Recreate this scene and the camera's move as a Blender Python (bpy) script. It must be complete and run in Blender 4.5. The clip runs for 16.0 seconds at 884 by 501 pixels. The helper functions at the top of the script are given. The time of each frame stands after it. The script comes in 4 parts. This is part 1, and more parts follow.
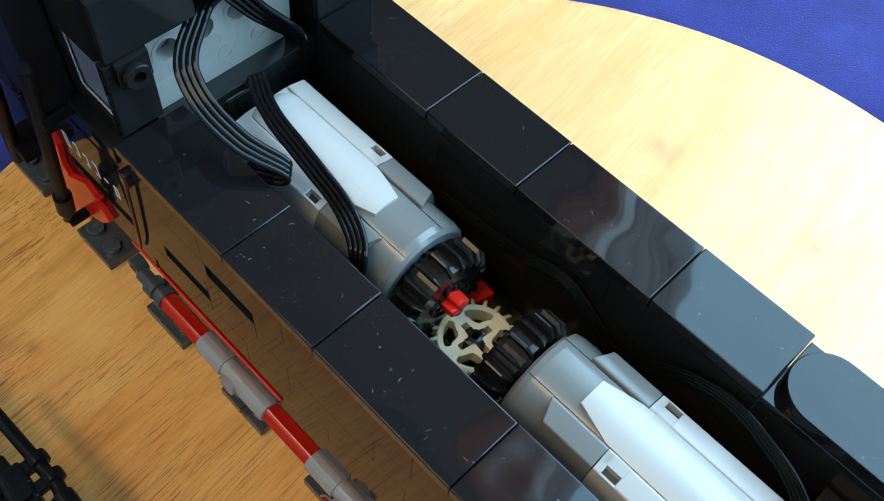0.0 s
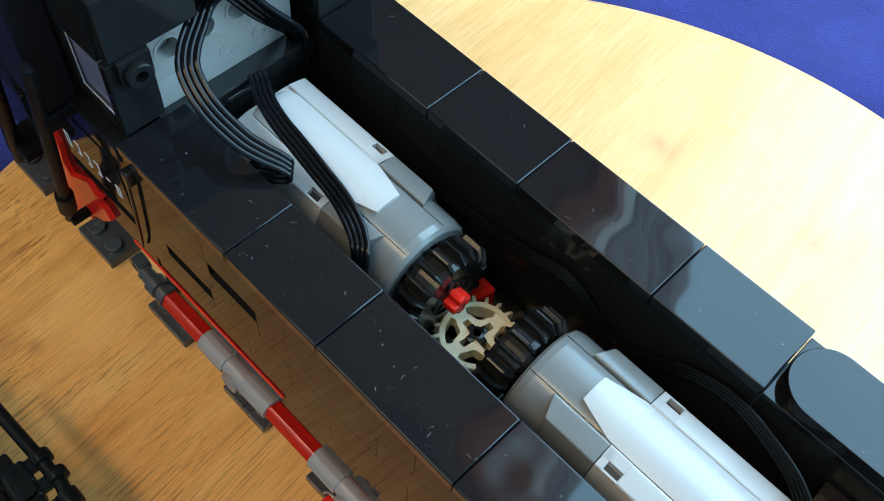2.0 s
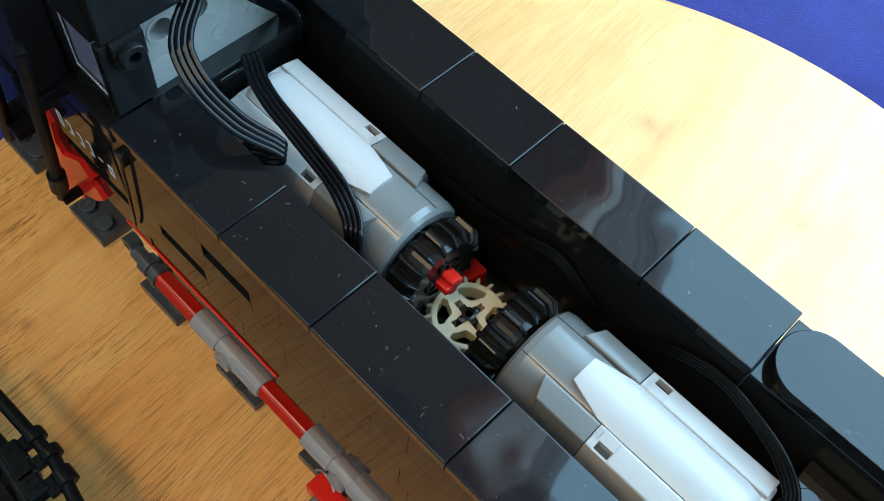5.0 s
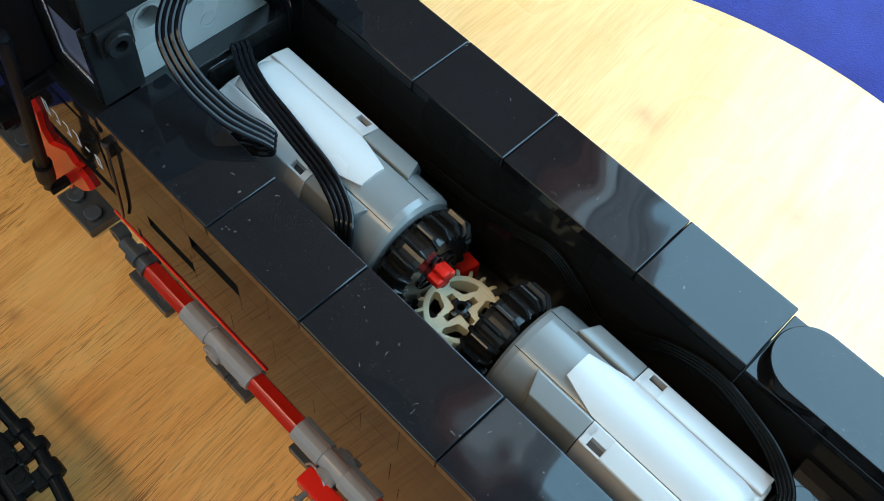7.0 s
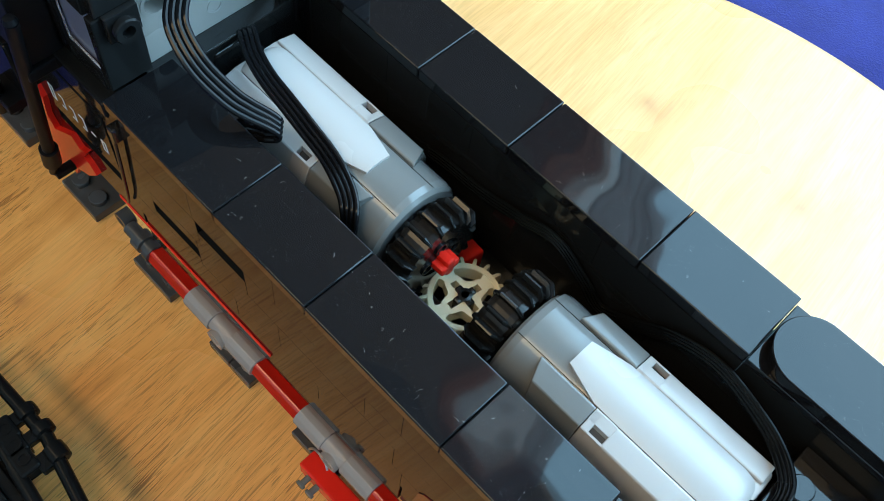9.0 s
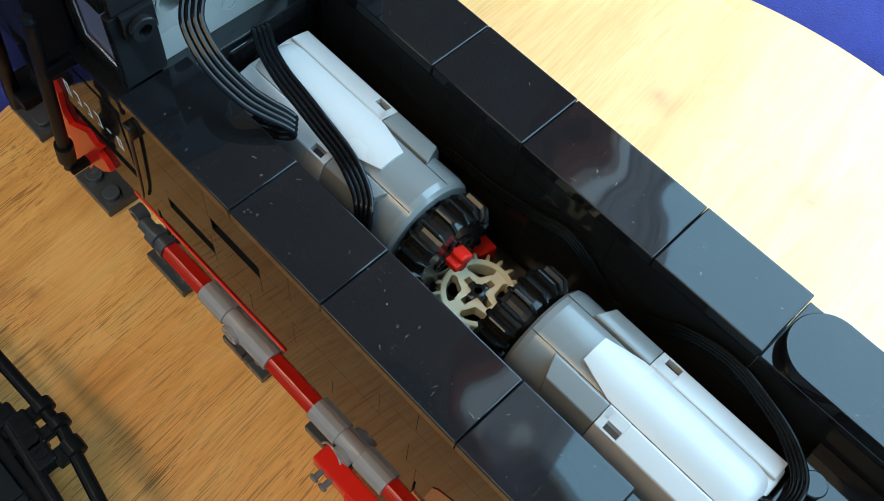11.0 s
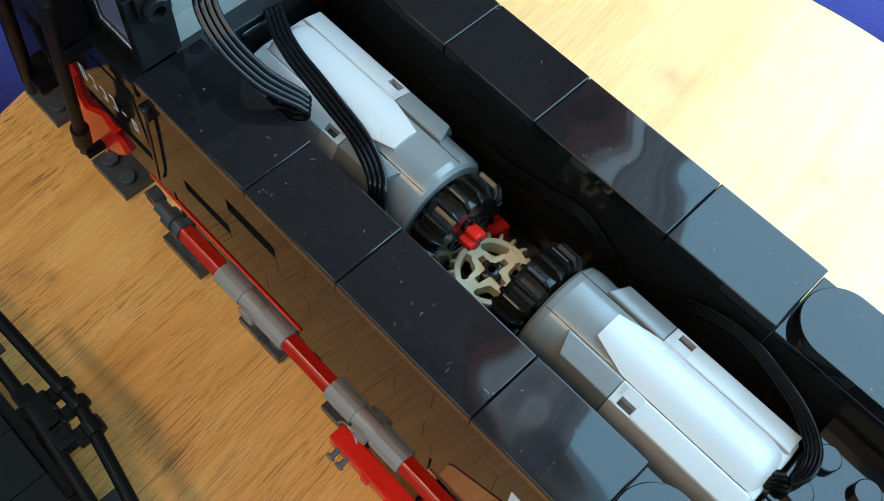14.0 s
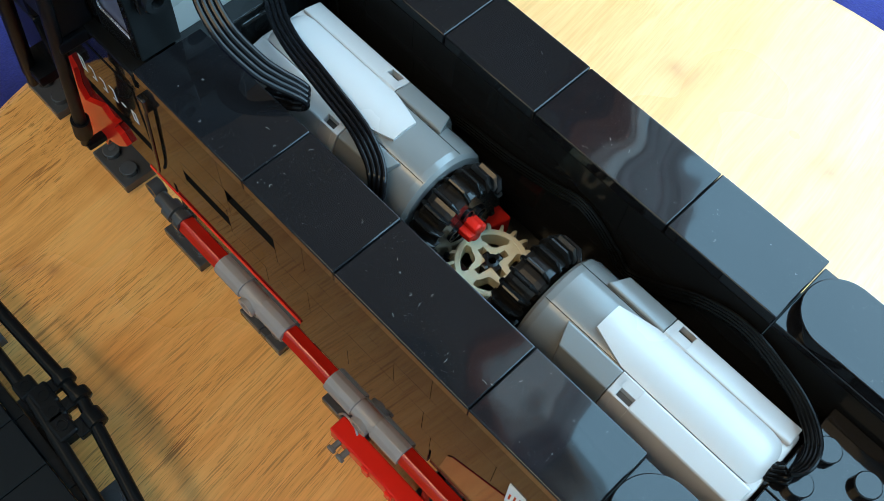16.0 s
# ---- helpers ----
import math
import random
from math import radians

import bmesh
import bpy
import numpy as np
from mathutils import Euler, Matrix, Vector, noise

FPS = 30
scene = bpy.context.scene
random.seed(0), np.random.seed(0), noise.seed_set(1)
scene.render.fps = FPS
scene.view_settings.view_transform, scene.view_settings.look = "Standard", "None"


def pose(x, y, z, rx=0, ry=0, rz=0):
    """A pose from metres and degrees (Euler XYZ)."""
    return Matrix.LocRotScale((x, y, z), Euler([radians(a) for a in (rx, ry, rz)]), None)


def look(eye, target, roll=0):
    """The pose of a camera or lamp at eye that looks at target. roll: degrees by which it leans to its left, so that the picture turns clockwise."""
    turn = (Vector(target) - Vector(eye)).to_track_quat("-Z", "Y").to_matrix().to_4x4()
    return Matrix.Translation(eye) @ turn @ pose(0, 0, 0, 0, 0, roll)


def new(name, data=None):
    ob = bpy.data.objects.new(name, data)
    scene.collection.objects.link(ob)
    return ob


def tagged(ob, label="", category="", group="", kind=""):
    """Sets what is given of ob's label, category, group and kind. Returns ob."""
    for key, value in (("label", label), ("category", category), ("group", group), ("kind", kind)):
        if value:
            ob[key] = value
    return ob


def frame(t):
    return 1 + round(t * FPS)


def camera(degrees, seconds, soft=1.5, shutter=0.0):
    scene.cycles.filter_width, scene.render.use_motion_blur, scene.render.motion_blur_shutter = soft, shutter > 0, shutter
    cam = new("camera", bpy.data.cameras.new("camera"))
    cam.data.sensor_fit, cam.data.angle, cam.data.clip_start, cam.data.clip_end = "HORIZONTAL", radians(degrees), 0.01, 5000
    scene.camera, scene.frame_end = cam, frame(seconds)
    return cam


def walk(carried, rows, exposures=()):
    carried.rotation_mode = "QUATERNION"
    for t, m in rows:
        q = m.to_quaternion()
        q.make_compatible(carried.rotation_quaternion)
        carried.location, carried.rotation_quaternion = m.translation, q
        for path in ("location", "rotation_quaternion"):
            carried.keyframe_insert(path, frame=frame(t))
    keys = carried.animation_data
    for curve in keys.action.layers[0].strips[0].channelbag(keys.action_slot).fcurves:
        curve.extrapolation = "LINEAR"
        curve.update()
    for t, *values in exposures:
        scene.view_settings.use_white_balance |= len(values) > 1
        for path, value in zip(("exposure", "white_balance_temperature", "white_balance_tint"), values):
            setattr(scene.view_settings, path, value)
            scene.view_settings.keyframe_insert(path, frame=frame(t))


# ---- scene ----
# All sizes below are millimetres; part() turns them into metres.
cam = camera(50.0, 16.0, soft=0.9)
ROWS = [
    (0.0, 0.08188, -0.03981, 0.23021, 32.312, -3.771, 45.675),
    (0.5, 0.08163, -0.03936, 0.22957, 32.264, -3.705, 45.468),
    (1.0, 0.08153, -0.03918, 0.22968, 32.264, -3.765, 45.559),
    (1.5, 0.08163, -0.03966, 0.22986, 32.144, -3.816, 45.617),
    (2.0, 0.08156, -0.04031, 0.23088, 32.090, -3.709, 45.430),
    (2.5, 0.08120, -0.04047, 0.23148, 32.025, -3.856, 45.523),
    (3.0, 0.08225, -0.04053, 0.23095, 31.889, -3.758, 45.025),
    (3.5, 0.08194, -0.04017, 0.22976, 31.643, -3.949, 45.087),
    (4.0, 0.07970, -0.04052, 0.23226, 31.627, -4.176, 45.503),
    (4.5, 0.08074, -0.04116, 0.23279, 31.161, -4.283, 45.271),
    (7.0, 0.07958, -0.03916, 0.23090, 29.947, -4.877, 45.202),
    (7.5, 0.07783, -0.04046, 0.23292, 29.843, -4.916, 45.451),
    (8.0, 0.07754, -0.03991, 0.23275, 29.611, -4.966, 45.468),
    (8.5, 0.07795, -0.03935, 0.23191, 29.419, -5.087, 45.716),
    (9.0, 0.07934, -0.03990, 0.23153, 29.129, -5.033, 45.624),
    (11.5, 0.07770, -0.04070, 0.23289, 28.383, -4.633, 45.824),
    (12.0, 0.07844, -0.04047, 0.23213, 28.176, -4.514, 45.763),
    (12.5, 0.07745, -0.04069, 0.23299, 28.139, -4.212, 45.827),
    (13.0, 0.07799, -0.04105, 0.23294, 27.922, -4.151, 45.853),
    (13.5, 0.07823, -0.04145, 0.23272, 27.811, -3.920, 45.698),
    (14.0, 0.07903, -0.04188, 0.23302, 27.693, -3.774, 45.782),
    (14.5, 0.08046, -0.04132, 0.23163, 27.563, -3.668, 45.590),
    (15.0, 0.08001, -0.04074, 0.23126, 27.529, -3.642, 45.770),
    (15.5, 0.08017, -0.04140, 0.23203, 27.462, -3.592, 45.966),
    (16.0, 0.08020, -0.04116, 0.23227, 27.363, -3.453, 45.993),
]
walk(cam, [(t, pose(x, y, z, rx, ry, rz)) for t, x, y, z, rx, ry, rz in ROWS], exposures=[(0.0, 0.0), (16.0, 0.0)])

# ---- light: overcast sky through one tall window, behind the train ----
world = bpy.data.worlds.new("sky")
scene.world = world
world.use_nodes = True
wn = world.node_tree.nodes
sky = wn.new("ShaderNodeTexSky")
sky.sky_type, sky.sun_disc = "NISHITA", False
sky.sun_elevation, sky.sun_rotation = radians(40), radians(20)
wn["Background"].inputs["Strength"].default_value = 0.12
world.node_tree.links.new(sky.outputs["Color"], wn["Background"].inputs["Color"])

WX0, WX1, WZ0, WZ1, WY = -0.27, 1.75, 0.02, 2.15, 0.62
lamp = bpy.data.lights.new("window_light", "AREA")
lamp.shape, lamp.size, lamp.size_y = "RECTANGLE", WX1 - WX0, WZ1 - WZ0
lamp.energy, lamp.color = 131.0, (0.365, 0.71, 0.975)
lamp_ob = new("window_light", lamp)
lamp_ob.matrix_world = look(((WX0 + WX1) / 2, WY + 0.06, (WZ0 + WZ1) / 2), ((WX0 + WX1) / 2, -1, (WZ0 + WZ1) / 2))

# an added warm fill lamp, unseen behind the camera, in a smaller window opening
VX0, VX1, VZ0, VZ1, VY = -1.00, 0.45, 1.30, 2.25, -0.75
lamp2 = bpy.data.lights.new("warm_fill_light", "AREA")
lamp2.shape, lamp2.size, lamp2.size_y = "RECTANGLE", VX1 - VX0, VZ1 - VZ0
lamp2.energy, lamp2.color = 39.5, (1.0, 0.75, 0.42)
lamp2_ob = new("warm_fill_light", lamp2)
lamp2_ob.matrix_world = look(((VX0 + VX1) / 2, VY - 0.06, (VZ0 + VZ1) / 2), ((VX0 + VX1) / 2, 1, (VZ0 + VZ1) / 2))


# ---- materials ----
def mat(name, colour, rough, metal=0.0, ior=1.5, spec=0.5, trans=0.0):
    m = bpy.data.materials.new(name)
    m.use_nodes = True
    b = m.node_tree.nodes["Principled BSDF"]
    b.inputs["Base Color"].default_value = (*colour, 1)
    b.inputs["Roughness"].default_value = rough
    b.inputs["Metallic"].default_value = metal
    b.inputs["IOR"].default_value = ior
    b.inputs["Specular IOR Level"].default_value = spec
    b.inputs["Transmission Weight"].default_value = trans
    return m


def node(m, kind, **values):
    n = m.node_tree.nodes.new(kind)
    for key, value in values.items():
        n.inputs[key].default_value = value
    return n


def link(m, a, b):
    m.node_tree.links.new(a, b)


def bsdf(m):
    return m.node_tree.nodes["Principled BSDF"]


def coords(m, scale=(1, 1, 1), turn=(0, 0, 0), kind="Object"):
    c = m.node_tree.nodes.new("ShaderNodeTexCoord")
    p = m.node_tree.nodes.new("ShaderNodeMapping")
    p.inputs["Scale"].default_value, p.inputs["Rotation"].default_value = scale, turn
    link(m, c.outputs[kind], p.inputs["Vector"])
    return p.outputs["Vector"]


def ramp(m, source, stops):
    r = m.node_tree.nodes.new("ShaderNodeValToRGB")
    e = r.color_ramp.elements
    while len(e) < len(stops):
        e.new(0.5)
    for k, (at, c) in zip(e, stops):
        k.position, k.color = at, (*c, 1) if len(c) == 3 else c
    link(m, source, r.inputs["Fac"])
    return r.outputs["Color"]


def mix(m, fac, a, b, mode="MIX"):
    n = m.node_tree.nodes.new("ShaderNodeMix")
    n.data_type, n.blend_type = "RGBA", mode
    for socket, value in ((n.inputs[0], fac), (n.inputs[6], a), (n.inputs[7], b)):
        if isinstance(value, (int, float)):
            socket.default_value = value
        elif isinstance(value, tuple):
            socket.default_value = (*value, 1)
        else:
            link(m, value, socket)
    return n.outputs[2]


def bump(m, source, distance, strength=1.0):
    n = node(m, "ShaderNodeBump", Distance=distance, Strength=strength)
    link(m, source, n.inputs["Height"])
    link(m, n.outputs["Normal"], bsdf(m).inputs["Normal"])
    return n


def plastic(name, colour, rough=0.1, dust=0.0, wave=0.0):
    """Moulded plastic: slight sink waves, fine scuffs, some dust."""
    m = mat(name, colour, rough)
    v = coords(m)
    fine = node(m, "ShaderNodeTexNoise", Scale=900.0, Detail=3.0)
    link(m, v, fine.inputs["Vector"])
    broad = node(m, "ShaderNodeTexNoise", Scale=55.0, Detail=2.0)
    link(m, v, broad.inputs["Vector"])
    r = ramp(m, broad.outputs["Fac"], [(0.25, (rough * 0.9,) * 3), (0.8, (rough * 1.25,) * 3)])
    link(m, r, bsdf(m).inputs["Roughness"])
    if dust:
        specks = node(m, "ShaderNodeTexNoise", Scale=2100.0, Detail=1.0, Roughness=0.6, Distortion=2.5)
        link(m, v, specks.inputs["Vector"])
        hairs = node(m, "ShaderNodeTexNoise", Scale=120.0, Detail=1.0)
        link(m, v, hairs.inputs["Vector"])
        s = ramp(m, specks.outputs["Fac"], [(0.715, (0, 0, 0)), (0.78, (1, 1, 1))])
        h = ramp(m, hairs.outputs["Fac"], [(0.50, (0, 0, 0)), (0.66, (1, 1, 1))])
        both = mix(m, 1.0, s, h, "MULTIPLY")
        soft = mix(m, 1.0, both, (dust, dust, dust), "MULTIPLY")
        link(m, mix(m, soft, colour, (0.5, 0.5, 0.48)), bsdf(m).inputs["Base Color"])
    else:
        c = ramp(m, broad.outputs["Fac"], [(0.2, tuple(0.965 * k for k in colour)), (0.85, tuple(min(1, 1.025 * k) for k in colour))])
        link(m, c, bsdf(m).inputs["Base Color"])
    if wave:
        swell = node(m, "ShaderNodeTexNoise", Scale=48.0, Detail=1.0)
        link(m, v, swell.inputs["Vector"])
        b1 = bump(m, swell.outputs["Fac"], wave)
        b2 = node(m, "ShaderNodeBump", Distance=0.000002, Strength=0.5)
        link(m, fine.outputs["Fac"], b2.inputs["Height"])
        link(m, b1.outputs["Normal"], b2.inputs["Normal"])
        link(m, b2.outputs["Normal"], bsdf(m).inputs["Normal"])
    else:
        bump(m, fine.outputs["Fac"], 0.000012, 0.5)
    return m


BLACK = plastic("black_plastic", (0.010, 0.010, 0.010), 0.05, 0.0, 0.00006)
BLACK_TOP = plastic("black_tile_plastic", (0.007, 0.007, 0.008), 0.045, 0.35, 0.0005)
BLACK_SATIN = plastic("black_satin_plastic", (0.010, 0.010, 0.010), 0.13)
BLACK_GEAR = plastic("black_gear_plastic", (0.009, 0.009, 0.009), 0.21)
bsdf(BLACK).inputs["IOR"].default_value = 1.17
bsdf(BLACK_GEAR).inputs["Specular IOR Level"].default_value = 0.3
bsdf(BLACK_TOP).inputs["Specular IOR Level"].default_value = 0.31
RUBBER = plastic("black_cable_sheath", (0.006, 0.006, 0.007), 0.09)
# base kept low: the shade on the cab's bored wall is in this grey
LIGHT_GREY = plastic("light_grey_plastic", (0.26, 0.25, 0.235), 0.26)
bsdf(RUBBER).inputs["Specular IOR Level"].default_value = 0.15
CABLE_DULL = plastic("dull_black_cable_sheath", (0.004, 0.004, 0.004), 0.22)
bsdf(CABLE_DULL).inputs["Specular IOR Level"].default_value = 0.12
WHITE_GREY = plastic("pale_grey_plastic", (0.50, 0.475, 0.46), 0.24)
DARK_GREY = plastic("dark_grey_plastic", (0.165, 0.165, 0.16), 0.2)
NOSE_GREY = plastic("grey_motor_plastic", (0.18, 0.183, 0.178), 0.18)
CONNECTOR = plastic("grey_connector_plastic", (0.32, 0.275, 0.26), 0.22)
TIE_GREY = plastic("track_grey_plastic", (0.055, 0.055, 0.058), 0.25)
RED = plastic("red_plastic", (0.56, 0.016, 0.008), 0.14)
# brighter copy of RED, its base lifted where little light reaches the gears
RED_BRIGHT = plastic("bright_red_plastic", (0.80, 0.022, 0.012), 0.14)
bsdf(RED_BRIGHT).inputs["Specular IOR Level"].default_value = 0.14
TAN = plastic("tan_plastic", (0.76, 0.65, 0.43), 0.25)
# gloss cut so the hand rods don't mirror the lit board
MATT_ROD = plastic("low_gloss_black_plastic", (0.006, 0.006, 0.007), 0.35)
bsdf(MATT_ROD).inputs["Specular IOR Level"].default_value = 0.08
MATT_RAIL = plastic("dull_black_rail_plastic", (0.006, 0.006, 0.006), 0.24)
bsdf(MATT_RAIL).inputs["Specular IOR Level"].default_value = 0.1
MATT_BLACK = plastic("matt_black_plastic", (0.004, 0.004, 0.005), 0.5)
bsdf(MATT_BLACK).inputs["Specular IOR Level"].default_value = 0.2
MAROON = plastic("dark_red_gloss_plastic", (0.14, 0.008, 0.008), 0.08)
METAL = mat("rail_metal", (0.55, 0.55, 0.56), 0.3, 1.0)
SILVER = mat("silver_print", (0.75, 0.75, 0.78), 0.25, 0.8)
PAPER = mat("white_print", (0.75, 0.75, 0.72), 0.5)
LINT = mat("pale_lint", (0.32, 0.32, 0.31), 0.9)
GLASS = mat("lavender_grey_window", (0.14, 0.14, 0.19), 0.08)
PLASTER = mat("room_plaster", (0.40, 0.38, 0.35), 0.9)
# unseen ceiling and window wall, darkened to dim what the black tiles mirror
DARK_PLASTER = mat("dimmed_plaster", (0.20, 0.20, 0.22), 0.8)
WALLPAINT = mat("window_frame_paint", (0.78, 0.78, 0.76), 0.5)


def wood():
    m = mat("lacquered_rubberwood", (0.68, 0.43, 0.19), 0.28)
    v = coords(m)
    # broad figure running across the train
    warp = node(m, "ShaderNodeTexNoise", Scale=9.0, Detail=3.0)
    link(m, v, warp.inputs["Vector"])
    shift = m.node_tree.nodes.new("ShaderNodeVectorMath")
    shift.operation = "SCALE"
    shift.inputs["Scale"].default_value = 0.012
    link(m, warp.outputs["Color"], shift.inputs[0])
    add = m.node_tree.nodes.new("ShaderNodeVectorMath")
    link(m, v, add.inputs[0])
    link(m, shift.outputs["Vector"], add.inputs[1])

    grain = m.node_tree.nodes.new("ShaderNodeMapping")
    grain.inputs["Rotation"].default_value = (0, 0, radians(-7))
    link(m, add.outputs["Vector"], grain.inputs["Vector"])

    def stretched(scale, detail, along):
        p = m.node_tree.nodes.new("ShaderNodeMapping")
        p.inputs["Scale"].default_value = (1, along, 1)
        link(m, grain.outputs["Vector"], p.inputs["Vector"])
        n = node(m, "ShaderNodeTexNoise", Scale=scale, Detail=detail, Roughness=0.6)
        link(m, p.outputs["Vector"], n.inputs["Vector"])
        return n.outputs["Fac"]

    # window glare put into the colour: paler figure, fewer pores towards the window
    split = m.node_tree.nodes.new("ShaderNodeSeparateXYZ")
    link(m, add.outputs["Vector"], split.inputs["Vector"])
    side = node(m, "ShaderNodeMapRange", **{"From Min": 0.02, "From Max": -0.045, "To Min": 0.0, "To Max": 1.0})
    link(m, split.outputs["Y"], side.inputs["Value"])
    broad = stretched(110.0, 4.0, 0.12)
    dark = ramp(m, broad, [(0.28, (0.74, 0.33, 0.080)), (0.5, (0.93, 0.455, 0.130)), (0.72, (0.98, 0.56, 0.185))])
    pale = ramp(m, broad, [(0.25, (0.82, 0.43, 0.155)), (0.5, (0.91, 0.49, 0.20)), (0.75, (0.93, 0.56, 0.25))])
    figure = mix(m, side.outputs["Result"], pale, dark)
    fine = ramp(m, stretched(1500.0, 3.0, 0.03), [(0.35, (0.90, 0.86, 0.81)), (0.60, (1.03, 1.02, 1.02))])
    c = mix(m, 1.0, figure, fine, "MULTIPLY")
    # short dark pores
    pores = ramp(m, stretched(2300.0, 1.5, 0.019), [(0.585, (0, 0, 0)), (0.635, (1, 1, 1))])
    patch = node(m, "ShaderNodeTexNoise", Scale=22.0, Detail=2.0)
    link(m, v, patch.inputs["Vector"])
    where = ramp(m, patch.outputs["Fac"], [(0.38, (0.12, 0.12, 0.12)), (0.62, (1, 1, 1))])
    hair = ramp(m, stretched(3600.0, 1.0, 0.045), [(0.62, (0, 0, 0)), (0.69, (0.8, 0.8, 0.8))])
    pores = mix(m, 1.0, pores, hair, "LIGHTEN")
    fac = mix(m, 1.0, pores, where, "MULTIPLY")
    # pores thinned where the painted glare washes them out
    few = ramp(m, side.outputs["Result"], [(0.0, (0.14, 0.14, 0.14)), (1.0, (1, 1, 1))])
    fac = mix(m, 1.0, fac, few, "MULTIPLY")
    fac = mix(m, 1.0, fac, (0.88, 0.88, 0.88), "MULTIPLY")
    c = mix(m, fac, c, (0.30, 0.105, 0.026))
    # knots
    for kx, ky, kr in KNOTS:
        p = m.node_tree.nodes.new("ShaderNodeVectorMath")
        p.operation = "DISTANCE"
        p.inputs[1].default_value = (kx, ky, 0)
        flat = m.node_tree.nodes.new("ShaderNodeVectorMath")
        flat.operation = "MULTIPLY"
        flat.inputs[1].default_value = (1, 1, 0)
        wob = m.node_tree.nodes.new("ShaderNodeVectorMath")
        wob.operation = "SCALE"
        wob.inputs["Scale"].default_value = 0.006
        nn = node(m, "ShaderNodeTexNoise", Scale=120.0)
        link(m, v, nn.inputs["Vector"])
        link(m, nn.outputs["Color"], wob.inputs[0])
        plus = m.node_tree.nodes.new("ShaderNodeVectorMath")
        link(m, v, plus.inputs[0])
        link(m, wob.outputs["Vector"], plus.inputs[1])
        link(m, plus.outputs["Vector"], flat.inputs[0])
        link(m, flat.outputs["Vector"], p.inputs[0])
        k = ramp(m, p.outputs["Value"], [(kr * 0.3, (0.55, 0.55, 0.55)), (kr * 1.1, (0.25, 0.25, 0.25)), (kr * 3.0, (0, 0, 0))])
        c = mix(m, k, c, (0.46, 0.17, 0.05))
    link(m, c, bsdf(m).inputs["Base Color"])
    bump(m, stretched(1900.0, 2.0, 0.032), 0.00001, 0.3)
    r = ramp(m, warp.outputs["Fac"], [(0.3, (0.22,) * 3), (0.7, (0.36,) * 3)])
    link(m, r, bsdf(m).inputs["Roughness"])
    return m


# board-space centres and radii in metres
KNOTS = [(0.0100 - 0.0514, 0.1542 - 0.0407, 0.0030), (0.0647 - 0.0514, 0.1597 - 0.0407, 0.0028), (-0.0651 - 0.0514, -0.0302 - 0.0407, 0.0022), (-0.0597 - 0.0514, -0.0250 - 0.0407, 0.0013)]


def cloth():
    m = mat("blue_felt", (0.02, 0.035, 0.30), 0.95)
    v = coords(m)
    a = node(m, "ShaderNodeTexNoise", Scale=45.0, Detail=5.0, Roughness=0.65)
    link(m, v, a.inputs["Vector"])
    f = node(m, "ShaderNodeTexNoise", Scale=1500.0, Detail=2.0)
    link(m, v, f.inputs["Vector"])
    c = ramp(m, a.outputs["Fac"], [(0.3, (0.013, 0.016, 0.135)), (0.7, (0.023, 0.028, 0.20))])
    g = ramp(m, f.outputs["Fac"], [(0.3, (0.8, 0.8, 0.8)), (0.7, (1.2, 1.2, 1.2))])
    link(m, mix(m, 1.0, c, g, "MULTIPLY"), bsdf(m).inputs["Base Color"])
    bsdf(m).inputs["Sheen Weight"].default_value = 0.3
    bsdf(m).inputs["Specular IOR Level"].default_value = 0.1
    bump(m, f.outputs["Fac"], 0.0003, 0.6)
    return m


def curtain_cloth(name, through_colour, openness):
    m = mat(name, (0.6, 0.56, 0.6), 0.9)
    t = node(m, "ShaderNodeBsdfTranslucent", Color=(*through_colour, 1))
    d = node(m, "ShaderNodeBsdfDiffuse", Color=(0.5, 0.47, 0.5, 1))
    x = node(m, "ShaderNodeMixShader", Fac=0.2)
    link(m, t.outputs[0], x.inputs[1])
    link(m, d.outputs[0], x.inputs[2])
    weave = node(m, "ShaderNodeBsdfTransparent", Color=(1.0, 0.76, 0.66, 1))
    y = node(m, "ShaderNodeMixShader", Fac=openness)
    link(m, x.outputs[0], y.inputs[1])
    link(m, weave.outputs[0], y.inputs[2])
    link(m, y.outputs[0], m.node_tree.nodes["Material Output"].inputs["Surface"])
    return m


WOOD, CLOTH, CURTAIN = wood(), cloth(), curtain_cloth("mauve_curtain", (0.54, 0.38, 0.40), 0.30)
SHEER = curtain_cloth("sheer_curtain", (0.92, 0.84, 0.84), 0.78)

# ---- building helpers ----
ORIGIN = {}


def thing(name, x, y, z, label, category, group="", kind=""):
    """An Empty at a thing's base, in millimetres."""
    ob = new(name)
    ob.empty_display_size = 0.01
    ob.location = (x / 1000, y / 1000, z / 1000)
    ORIGIN[ob.name] = Vector((x, y, z))
    return tagged(ob, label, category, group, kind)


